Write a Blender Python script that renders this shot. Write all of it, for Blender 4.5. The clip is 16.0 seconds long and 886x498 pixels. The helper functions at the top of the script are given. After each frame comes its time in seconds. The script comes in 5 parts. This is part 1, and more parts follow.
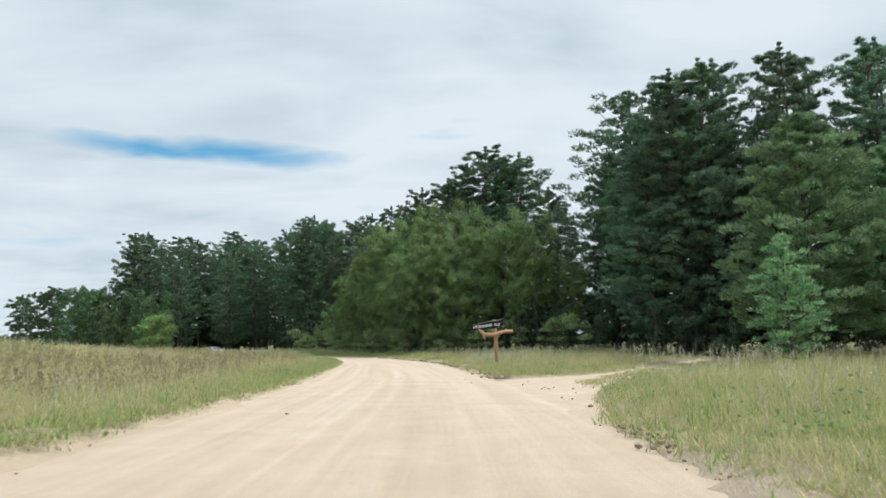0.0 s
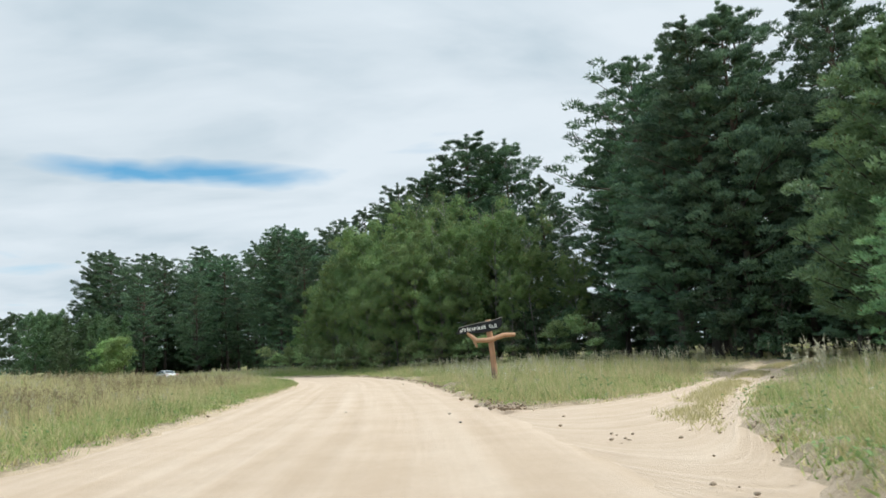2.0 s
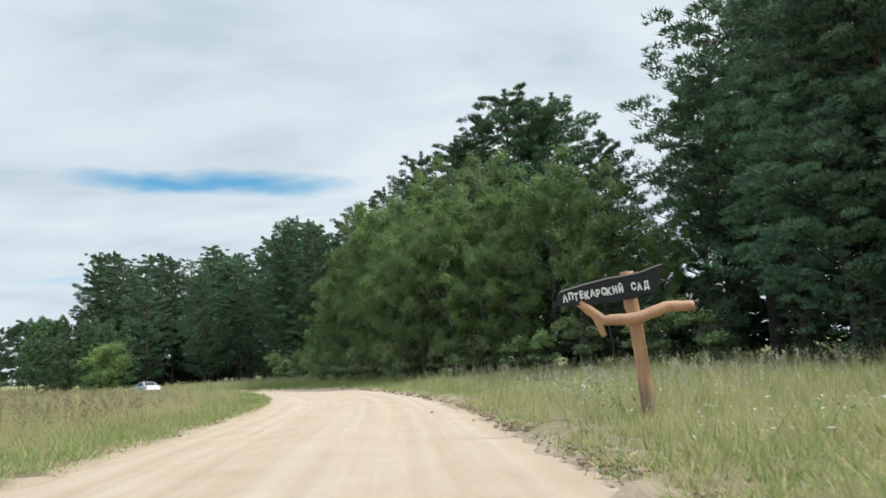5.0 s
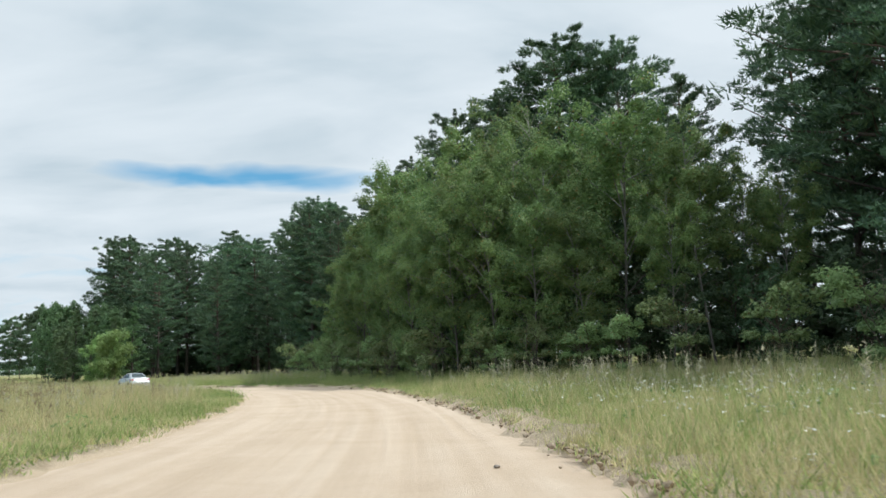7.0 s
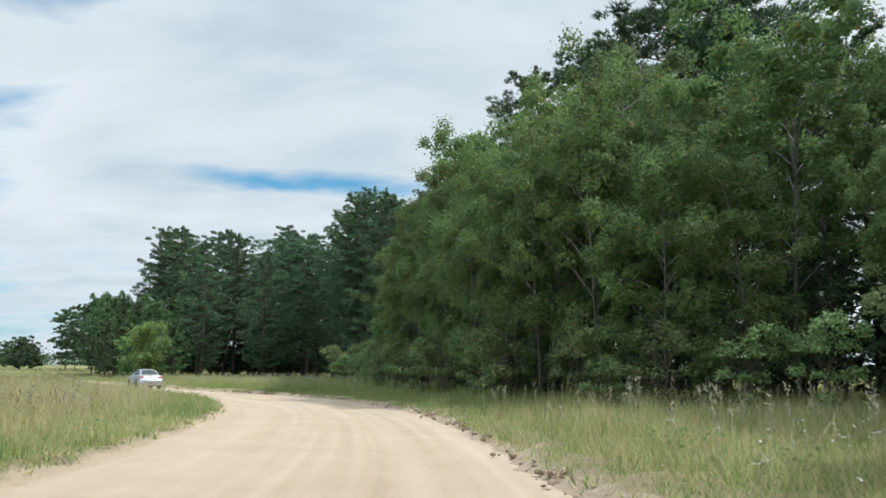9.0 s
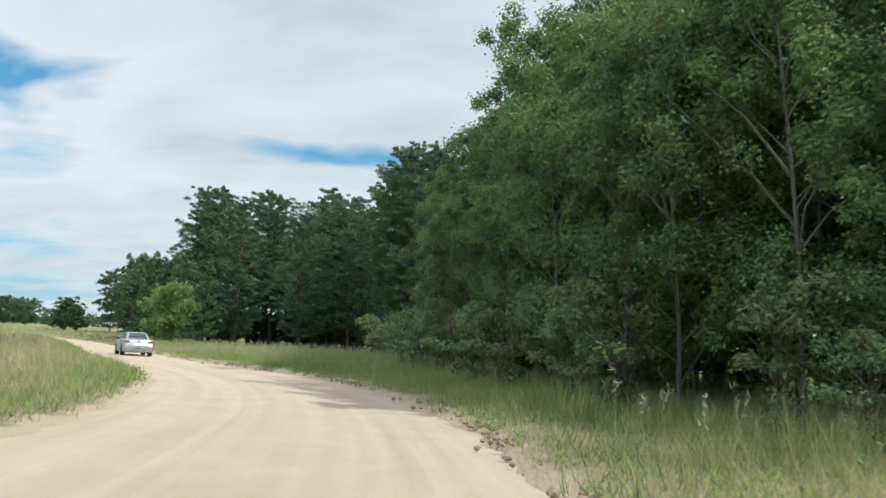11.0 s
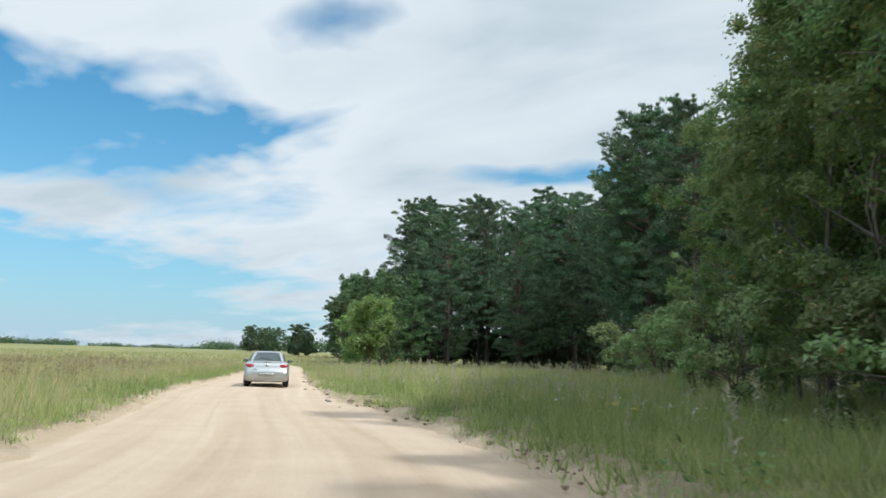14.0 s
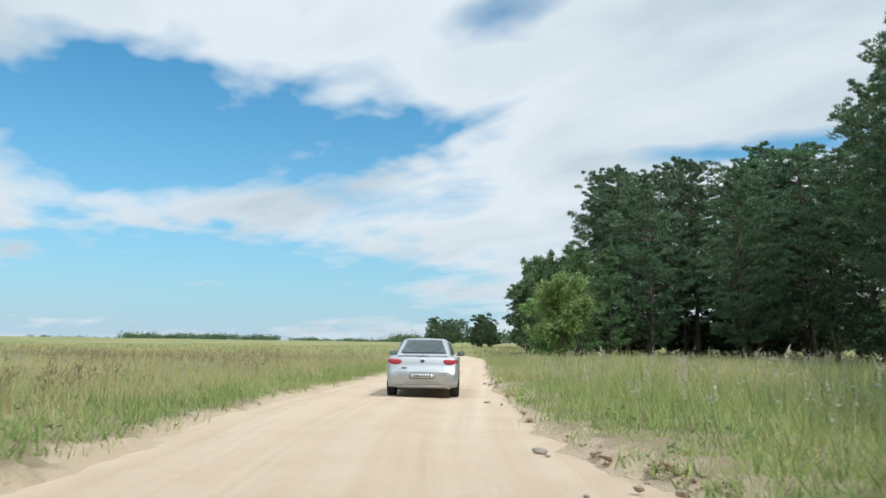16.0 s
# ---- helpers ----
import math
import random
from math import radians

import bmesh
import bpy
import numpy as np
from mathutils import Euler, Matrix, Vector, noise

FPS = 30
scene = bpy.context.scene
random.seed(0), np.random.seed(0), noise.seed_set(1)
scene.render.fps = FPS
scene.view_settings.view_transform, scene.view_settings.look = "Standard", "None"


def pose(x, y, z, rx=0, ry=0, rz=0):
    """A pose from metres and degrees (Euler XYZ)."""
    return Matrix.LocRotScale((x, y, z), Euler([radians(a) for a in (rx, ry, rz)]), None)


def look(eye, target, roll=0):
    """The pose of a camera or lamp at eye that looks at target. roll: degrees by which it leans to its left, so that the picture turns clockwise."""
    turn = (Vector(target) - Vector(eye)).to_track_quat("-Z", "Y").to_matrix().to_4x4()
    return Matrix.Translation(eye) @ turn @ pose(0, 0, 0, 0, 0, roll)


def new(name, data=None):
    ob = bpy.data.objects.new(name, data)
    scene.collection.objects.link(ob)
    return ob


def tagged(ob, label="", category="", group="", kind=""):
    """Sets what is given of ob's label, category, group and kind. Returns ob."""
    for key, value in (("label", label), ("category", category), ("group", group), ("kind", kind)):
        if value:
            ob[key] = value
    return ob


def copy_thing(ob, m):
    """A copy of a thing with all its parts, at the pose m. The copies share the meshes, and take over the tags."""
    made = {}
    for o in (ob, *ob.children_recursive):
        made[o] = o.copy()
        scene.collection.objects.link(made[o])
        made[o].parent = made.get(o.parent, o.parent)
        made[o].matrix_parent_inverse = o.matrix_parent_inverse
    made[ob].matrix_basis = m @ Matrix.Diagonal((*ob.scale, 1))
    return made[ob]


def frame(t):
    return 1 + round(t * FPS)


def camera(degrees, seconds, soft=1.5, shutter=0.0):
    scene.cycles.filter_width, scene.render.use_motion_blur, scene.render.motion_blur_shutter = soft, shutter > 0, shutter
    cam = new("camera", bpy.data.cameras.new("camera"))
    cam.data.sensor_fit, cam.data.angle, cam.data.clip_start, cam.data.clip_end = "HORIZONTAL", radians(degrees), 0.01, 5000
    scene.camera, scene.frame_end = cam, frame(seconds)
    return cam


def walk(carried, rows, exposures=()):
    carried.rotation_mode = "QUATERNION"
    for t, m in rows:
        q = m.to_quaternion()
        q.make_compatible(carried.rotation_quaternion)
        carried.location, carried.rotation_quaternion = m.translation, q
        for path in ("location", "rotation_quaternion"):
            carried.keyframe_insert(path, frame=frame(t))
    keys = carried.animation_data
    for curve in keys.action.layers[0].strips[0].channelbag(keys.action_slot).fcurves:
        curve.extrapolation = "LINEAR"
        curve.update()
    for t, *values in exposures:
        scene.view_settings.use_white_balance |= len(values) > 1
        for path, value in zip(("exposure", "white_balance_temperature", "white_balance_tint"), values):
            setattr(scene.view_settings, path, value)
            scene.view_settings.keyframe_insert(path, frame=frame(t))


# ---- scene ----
cam = camera(63.5, 16.0, soft=1.6, shutter=0.18)
PATH = [
    (0.0, 0.000, 0.000, 1.253, 97.63, 0.73, -0.00),
    (0.5, 0.185, 2.714, 1.237, 99.13, 1.04, -1.42),
    (1.0, 0.306, 5.394, 1.218, 99.52, 1.98, -1.86),
    (1.5, 0.398, 7.935, 1.166, 99.20, 2.50, -1.52),
    (2.0, 0.412, 10.440, 1.164, 98.67, 2.88, -1.03),
    (2.5, 0.375, 12.834, 1.166, 98.17, 3.06, -0.28),
    (3.0, 0.302, 15.187, 1.185, 97.82, 3.17, 0.11),
    (5.5, -0.332, 28.951, 1.195, 99.43, 3.18, 1.55),
    (6.0, -0.541, 31.680, 1.196, 99.37, 2.72, 2.00),
    (6.5, -0.742, 34.366, 1.160, 99.05, 2.36, 2.77),
    (7.0, -0.960, 37.058, 1.150, 99.05, 2.37, 3.42),
    (7.5, -1.220, 39.807, 1.188, 100.14, 2.13, 4.02),
    (8.0, -1.516, 42.558, 1.213, 101.39, 1.45, 5.70),
    (8.5, -1.891, 45.314, 1.194, 101.22, 0.39, 7.20),
    (9.0, -2.303, 48.132, 1.212, 99.97, -0.59, 7.93),
    (11.5, -5.013, 61.837, 1.241, 97.53, -3.07, 13.47),
    (12.0, -5.822, 64.556, 1.234, 96.96, -2.87, 15.86),
    (12.5, -6.702, 67.298, 1.222, 97.35, -2.40, 18.33),
    (13.0, -7.683, 70.057, 1.198, 98.24, -1.90, 20.96),
    (13.5, -8.885, 72.799, 1.180, 98.91, -1.69, 24.49),
    (14.0, -10.405, 75.507, 1.182, 98.92, -1.54, 29.48),
    (14.5, -12.098, 78.055, 1.164, 98.63, -0.95, 34.38),
    (15.0, -13.934, 80.376, 1.191, 98.57, -0.22, 38.38),
    (15.5, -15.969, 82.538, 1.210, 98.38, -0.22, 41.84),
    (16.0, -18.018, 84.673, 1.151, 97.89, -0.79, 43.92),
]
walk(cam, [(t, pose(x, y, z, rx, ry, rz)) for t, x, y, z, rx, ry, rz in PATH], [(0.0, -0.05, 6000, 7.0), (16.0, -0.05, 6000, 7.0)])

# ---------------------------------------------------------------- light
SUN_AZ, SUN_EL = 92.0, 52.0      # degrees clockwise from +y, and above the horizon
sun_data = bpy.data.lights.new("sun", "SUN")
sun_data.energy, sun_data.angle, sun_data.color = 3.35, radians(1.0), (1.0, 0.95, 0.86)
sun = new("sun", sun_data)
sun_dir = Vector((math.sin(radians(SUN_AZ)) * math.cos(radians(SUN_EL)), math.cos(radians(SUN_AZ)) * math.cos(radians(SUN_EL)), math.sin(radians(SUN_EL))))
sun.matrix_basis = look(sun_dir * 300, (0, 0, 0))


class Nodes:
    """A short way to write node trees: n('ShaderNodeMath', operation='ADD', ins=[a, b])."""

    def __init__(self, tree):
        self.tree = tree
        tree.nodes.clear()

    def __call__(self, kind, ins=(), **props):
        node = self.tree.nodes.new(kind)
        for key, value in props.items():
            setattr(node, key, value)
        items = ins.items() if isinstance(ins, dict) else enumerate(ins)
        for key, value in items:
            if value is None:
                continue
            if isinstance(value, bpy.types.NodeSocket):
                self.tree.links.new(value, node.inputs[key])
            else:
                node.inputs[key].default_value = value
        return node

    def math(self, op, a, b=None, c=None, clamp=False):
        return self("ShaderNodeMath", [a, b, c], operation=op, use_clamp=clamp).outputs[0]

    def mix(self, fac, a, b, blend="MIX"):
        return self("ShaderNodeMix", {0: fac, 6: a, 7: b}, data_type="RGBA", blend_type=blend).outputs[2]

    def ramp(self, value, stops):
        node = self("ShaderNodeValToRGB", [value])
        els = node.color_ramp.elements
        while len(els) < len(stops):
            els.new(0.5)
        for e, (p, col) in zip(els, stops):
            e.position, e.color = p, (*col, 1) if len(col) == 3 else col
        return node.outputs[0]

    def noise(self, vec, scale, detail=4.0, rough=0.55, distort=0.0):
        return self("ShaderNodeTexNoise", {"Vector": vec, "Scale": scale, "Detail": detail, "Roughness": rough, "Distortion": distort}).outputs[0]


def build_world():
    world = bpy.data.worlds.new("sky")
    world.use_nodes = True
    scene.world = world
    n = Nodes(world.node_tree)
    co = n("ShaderNodeTexCoord").outputs["Generated"]
    sky = n("ShaderNodeTexSky", sky_type="NISHITA", sun_disc=False, sun_elevation=radians(SUN_EL), sun_rotation=radians(SUN_AZ), air_density=1.0, dust_density=1.4, ozone_density=1.6).outputs[0]
    xyz = n("ShaderNodeSeparateXYZ", [co]).outputs
    az = n.math("MULTIPLY", n.math("ARCTAN2", n.math("MULTIPLY", xyz[0], -1.0), xyz[1]), 57.2958)   # degrees left of +y
    el = n.math("MULTIPLY", n.math("ARCSINE", xyz[2]), 57.2958)
    high = n.math("MAXIMUM", n.math("ADD", xyz[2], 0.16), 0.05)
    flat = n("ShaderNodeCombineXYZ", [n.math("DIVIDE", xyz[0], high), n.math("DIVIDE", xyz[1], high), 0.0]).outputs[0]
    turned = n("ShaderNodeMapping", {0: flat, 2: (0, 0, radians(25)), 3: (0.85, 1.35, 1.0)}).outputs[0]
    big = n.noise(turned, 1.0, 6.0, 0.50, 0.5)
    fine = n.noise(turned, 2.4, 4.0, 0.48, 0.5)
    warp_a = n.math("MULTIPLY", n.math("SUBTRACT", n.noise(turned, 1.9, 3.0), 0.5), 22.0)
    warp_e = n.math("MULTIPLY", n.math("SUBTRACT", n.noise(flat, 2.3, 3.5), 0.5), 11.0)
    azw, elw = n.math("ADD", az, warp_a), n.math("ADD", el, warp_e)
    total = None
    # clear patches: degrees left of +y, above the horizon, half widths, depth
    for a, e, ra, re, k in ((21.8, 14.7, 11.0, 1.15, 0.80), (14.5, 15.6, 5.0, 1.0, 0.30), (47, 16.8, 6, 2.0, 0.6), (62, 16.5, 12, 3.6, 0.88), (86, 17.0, 9, 4.0, 0.8), (68, 13.2, 12, 1.7, 0.60), (75, 17.5, 8, 4.0, 0.7), (60, 8.0, 9, 0.9, 0.30), (40, 25.5, 6.5, 2.8, 0.52), (66, 4.0, 26, 4.6, 1.15), (108, 26, 16, 8, 0.9), (52, 12.0, 6, 1.6, 0.45), (30, 8.0, 6, 1.0, 0.30), (150, 24, 48, 26, 0.45)):
        wide = re < 2
        da = n.math("DIVIDE", n.math("SUBTRACT", az if wide else azw, float(a)), float(ra))
        de_src = n.math("ADD", el, n.math("MULTIPLY", warp_e, 0.22)) if wide else elw
        de = n.math("DIVIDE", n.math("SUBTRACT", de_src, float(e)), float(re))
        g = n.math("MULTIPLY", n.math("EXPONENT", n.math("MULTIPLY", n.math("ADD", n.math("MULTIPLY", da, da), n.math("MULTIPLY", de, de)), -1.0)), float(k))
        total = g if total is None else n.math("ADD", total, g)
    thin = n.math("MULTIPLY", n.math("SUBTRACT", fine, 0.5), 1.05)
    thin2 = n.math("MULTIPLY", n.math("SUBTRACT", big, 0.56), 1.3)
    clear = n.math("ADD", n.math("ADD", total, thin), thin2)
    mask = n.ramp(clear, [(0.17, (0, 0, 0)), (0.34, (0.35, 0.35, 0.35)), (0.62, (1, 1, 1))])
    shade = n.math("ADD", n.math("MULTIPLY", big, 0.72), n.math("MULTIPLY", fine, 0.28))
    cloud = n.ramp(shade, [(0.37, (0.60, 0.67, 0.705)), (0.46, (0.735, 0.78, 0.80)), (0.56, (0.83, 0.86, 0.87))])
    blue = n("ShaderNodeVectorMath", [sky], operation="SCALE")
    blue.inputs["Scale"].default_value = 0.115
    tint = n.mix(1.0, blue.outputs[0], (0.48, 1.20, 1.32, 1), "MULTIPLY")
    haze = n.math("POWER", n.math("SUBTRACT", 1.0, n.math("MAXIMUM", xyz[2], 0.0), clamp=True), 6.0)
    hazy = n.mix(n.math("MULTIPLY", haze, 0.95), tint, (0.57, 0.69, 0.78, 1))
    # cloud is brighter high up than near the horizon
    rise = n("ShaderNodeMapRange", {"Value": el, "From Min": 24.0, "From Max": 75.0, "To Min": 1.0, "To Max": 2.0}, interpolation_type="SMOOTHSTEP").outputs[0]
    lit = n("ShaderNodeVectorMath", {0: cloud, "Scale": rise}, operation="SCALE").outputs[0]
    col = n.mix(mask, lit, hazy)
    bg = n("ShaderNodeBackground", [col, 1.0])
    n("ShaderNodeOutputWorld", [bg.outputs[0]])


build_world()


# ---------------------------------------------------------------- materials
def material(name):
    m = bpy.data.materials.new(name)
    m.use_nodes = True
    return m, Nodes(m.node_tree)


def finish(n, colour, rough=0.7, metal=0.0, bump=None, strength=0.3, distance=0.02, translucent=None, **more):
    ins = {"Base Color": colour, "Roughness": rough, "Metallic": metal}
    ins.update(more)
    if bump is not None:
        ins["Normal"] = n("ShaderNodeBump", {"Strength": strength, "Distance": distance, "Height": bump}).outputs[0]
    shader = n("ShaderNodeBsdfPrincipled", ins).outputs[0]
    if translucent is not None:
        glow = n("ShaderNodeBsdfTranslucent", {"Color": colour}).outputs[0]
        shader = n("ShaderNodeMixShader", [translucent, shader, glow]).outputs[0]
    n("ShaderNodeOutputMaterial", [shader])


def leaf_material(name, dark, light, dry=None, dry_share=0.06, translucent=0.3, rough=0.55):
    m, n = material(name)
    geo = n("ShaderNodeNewGeometry").outputs
    obj = n("ShaderNodeObjectInfo").outputs
    co = n("ShaderNodeTexCoord").outputs["Object"]
    patch = n.ramp(n.noise(co, 0.8, 3.0), [(0.36, (0, 0, 0)), (0.64, (1, 1, 1))])
    mixv = n.math("ADD", n.math("MULTIPLY", geo["Random Per Island"], 0.45), n.math("MULTIPLY", patch, 0.55), clamp=True)
    col = n.mix(mixv, (*dark, 1), (*light, 1))
    tone = n.math("ADD", 0.72, n.math("MULTIPLY", obj["Random"], 0.58))
    col = n("ShaderNodeHueSaturation", {"Hue": n.math("ADD", 0.482, n.math("MULTIPLY", obj["Random"], 0.034)), "Value": tone, "Color": col}).outputs[0]
    if dry:
        col = n.mix(n.math("GREATER_THAN", geo["Random Per Island"], 1 - dry_share), col, (*dry, 1))
    finish(n, col, rough, translucent=translucent)
    return m


def bark_material(name, low, high, change=0.0):
    m, n = material(name)
    co = n("ShaderNodeTexCoord").outputs["Object"]
    stretched = n("ShaderNodeMapping", {0: co, 3: (5.0, 5.0, 1.2)}).outputs[0]
    plates = n.noise(stretched, 3.0, 6.0, 0.65, 0.4)
    z = n("ShaderNodeSeparateXYZ", [co]).outputs[2]
    up = n.math("DIVIDE", n.math("SUBTRACT", z, change), 7.0, clamp=True)
    base = n.mix(up, (*low, 1), (*high, 1))
    col = n.mix(n.math("MULTIPLY", plates, 0.75), base, (0.05, 0.04, 0.035, 1))
    finish(n, col, 0.9, bump=plates, strength=0.8, distance=0.03)
    return m


NEEDLE = leaf_material("pine_needles", (0.068, 0.128, 0.094), (0.235, 0.35, 0.195), None, 0, 0.28, 0.6)
NEEDLE_DEEP = leaf_material("deep_green_needles", (0.034, 0.076, 0.052), (0.165, 0.265, 0.125), None, 0, 0.18, 0.6)
NEEDLE_YOUNG = leaf_material("young_pine_needles", (0.13, 0.235, 0.120), (0.31, 0.46, 0.215), (0.20, 0.15, 0.06), 0.01, 0.34)
BIRCH_LEAF = leaf_material("birch_leaves", (0.085, 0.150, 0.060), (0.265, 0.370, 0.125), (0.30, 0.235, 0.08), 0.03, 0.42)
BIRCH_PALE = leaf_material("pale_birch_leaves", (0.095, 0.160, 0.060), (0.285, 0.390, 0.130), (0.32, 0.25, 0.09), 0.03, 0.42)
WILLOW_LEAF = leaf_material("willow_leaves", (0.165, 0.275, 0.085), (0.33, 0.47, 0.165), None, 0, 0.42)
SHRUB_LEAF = leaf_material("shrub_leaves", (0.165, 0.245, 0.095), (0.34, 0.43, 0.185), (0.28, 0.22, 0.09), 0.04, 0.40)
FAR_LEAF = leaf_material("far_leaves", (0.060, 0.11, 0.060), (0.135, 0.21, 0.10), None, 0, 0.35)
ALDER_LEAF = leaf_material("alder_leaves", (0.07, 0.125, 0.055), (0.155, 0.235, 0.10), None, 0, 0.4)
PINE_BARK = bark_material("pine_bark", (0.11, 0.092, 0.08), (0.155, 0.105, 0.075), 8.0)
BIRCH_BARK = bark_material("birch_bark", (0.17, 0.155, 0.14), (0.36, 0.345, 0.32), 2.0)
SHRUB_BARK = bark_material("shrub_bark", (0.16, 0.13, 0.10), (0.2, 0.17, 0.13), 0.0)


def sand_material():
    m, n = material("sandy_gravel")
    co = n("ShaderNodeTexCoord").outputs["Object"]
    uv = n("ShaderNodeUVMap", uv_map="across").outputs[0]
    grain = n.noise(co, 38.0, 6.0, 0.7)
    patch = n.noise(co, 0.8, 6.0, 0.65, 0.3)
    long = n.noise(n("ShaderNodeMapping", {0: uv, 3: (2.6, 0.045, 1.0)}).outputs[0], 1.0, 5.0)
    v = n.math("ADD", n.math("MULTIPLY", patch, 0.42), n.math("MULTIPLY", long, 0.58))
    col = n.ramp(v, [(0.34, (0.48, 0.362, 0.252)), (0.5, (0.552, 0.430, 0.315)), (0.66, (0.62, 0.502, 0.384))])
    col = n.mix(n.math("MULTIPLY", n.math("SUBTRACT", grain, 0.35, clamp=True), 0.55), col, (0.33, 0.26, 0.19, 1))
    pebble = n("ShaderNodeTexVoronoi", {"Vector": co, "Scale": 9.0, "Randomness": 1.0}).outputs["Distance"]
    chips = n.math("LESS_THAN", pebble, 0.09)
    col = n.mix(n.math("MULTIPLY", chips, 0.5), col, (0.33, 0.28, 0.23, 1))
    hgt = n.math("ADD", n.math("MULTIPLY", grain, 0.6), n.math("ADD", n.math("MULTIPLY", long, 1.2), n.math("MULTIPLY", patch, 0.4)))
    finish(n, col, 0.95, bump=hgt, strength=0.75, distance=0.05)
    return m


def verge_material():
    m, n = material("verge_soil")
    co = n("ShaderNodeTexCoord").outputs["Object"]
    u = n("ShaderNodeSeparateXYZ", [n("ShaderNodeUVMap", uv_map="across").outputs[0]]).outputs[0]
    big, grain = n.noise(co, 1.6, 5.0, 0.6), n.noise(co, 22.0, 6.0, 0.7)
    reach = n.math("ADD", u, n.math("MULTIPLY", n.math("SUBTRACT", big, 0.5), 0.9))
    sand = n.mix(grain, (0.40, 0.305, 0.205, 1), (0.56, 0.45, 0.325, 1))
    soil = n.mix(grain, (0.20, 0.165, 0.095, 1), (0.34, 0.285, 0.17, 1))
    col = n.mix(n.ramp(reach, [(0.14, (0, 0, 0)), (0.42, (1, 1, 1))]), sand, soil)
    lumps = n.noise(co, 5.0, 6.0, 0.7, 0.4)
    bare = n.math("MULTIPLY", n.ramp(lumps, [(0.5, (0, 0, 0)), (0.62, (1, 1, 1))]), n.ramp(u, [(0.05, (0, 0, 0)), (0.2, (1, 1, 1)), (0.5, (1, 1, 1)), (0.9, (0, 0, 0))]))
    col = n.mix(n.math("MULTIPLY", bare, 0.45), col, (0.22, 0.165, 0.11, 1))
    finish(n, col, 0.95, bump=n.math("ADD", grain, n.math("MULTIPLY", big, 2.0)), strength=0.8, distance=0.05)
    return m


def field_material():
    m, n = material("meadow_ground")
    co = n("ShaderNodeTexCoord").outputs["Object"]
    big, mid = n.noise(co, 0.035, 5.0, 0.6), n.noise(co, 0.35, 5.0, 0.65)
    grain = n.noise(co, 7.0, 6.0, 0.75)
    v = n.math("ADD", n.math("MULTIPLY", big, 0.6), n.math("MULTIPLY", mid, 0.4))
    col = n.ramp(v, [(0.36, (0.14, 0.19, 0.06)), (0.47, (0.24, 0.25, 0.09)), (0.56, (0.35, 0.31, 0.14)), (0.66, (0.25, 0.27, 0.10))])
    col = n.mix(n.math("MULTIPLY", grain, 0.6), col, (0.13, 0.15, 0.055, 1))
    finish(n, col, 0.95, bump=n.math("ADD", grain, mid), strength=1.0, distance=0.15)
    return m


def grass_material(name, stops, translucent=0.45, tip_share=0.55, tip=(0.52, 0.46, 0.27)):
    m, n = material(name)
    rnd = n("ShaderNodeNewGeometry").outputs["Random Per Island"]
    co = n("ShaderNodeTexCoord").outputs["Object"]
    drift = n.noise(co, 0.16, 4.0, 0.6)
    tufts = n.noise(co, 0.85, 3.0, 0.6)
    v = n.math("ADD", n.math("MULTIPLY", rnd, 0.28), n.math("ADD", n.math("MULTIPLY", drift, 0.48), n.math("MULTIPLY", tufts, 0.34)))
    col = n.ramp(v, stops)
    along = n("ShaderNodeSeparateXYZ", [n("ShaderNodeUVMap", uv_map="across").outputs[0]]).outputs[0]
    col = n.mix(n.math("MULTIPLY", n.math("POWER", along, 1.6), tip_share), col, (*tip, 1))
    own = n("ShaderNodeNewGeometry").outputs["Normal"]
    soft = n("ShaderNodeVectorMath", [own, (0.0, 0.0, 2.4)], operation="ADD").outputs[0]
    soft = n("ShaderNodeVectorMath", [soft], operation="NORMALIZE").outputs[0]
    finish(n, col, 0.75, translucent=translucent, Normal=soft)
    return m


GRASS_GREEN = grass_material("green_grass", [(0.30, (0.095, 0.185, 0.045)), (0.46, (0.23, 0.335, 0.085)), (0.62, (0.39, 0.46, 0.145)), (0.82, (0.54, 0.53, 0.23))], 0.45, 0.24, (0.58, 0.55, 0.25))
GRASS_DRY = grass_material("dry_grass", [(0.2, (0.28, 0.255, 0.09)), (0.42, (0.46, 0.41, 0.165)), (0.60, (0.60, 0.53, 0.265)), (0.85, (0.72, 0.64, 0.38))], 0.5, 0.5, (0.70, 0.63, 0.36))
SAND, VERGE, FIELD = sand_material(), verge_material(), field_material()


def plain(name, colour, rough=0.5, metal=0.0, scale=6.0, vary=0.12, bump=0.0, **more):
    m, n = material(name)
    co = n("ShaderNodeTexCoord").outputs["Object"]
    g = n.noise(co, scale, 5.0, 0.6)
    col = n.mix(g, (*[c * (1 - vary) for c in colour], 1), (*[min(1, c * (1 + vary)) for c in colour], 1))
    finish(n, col, rough, metal, bump=g if bump else None, strength=bump, distance=0.01, **more)
    return m


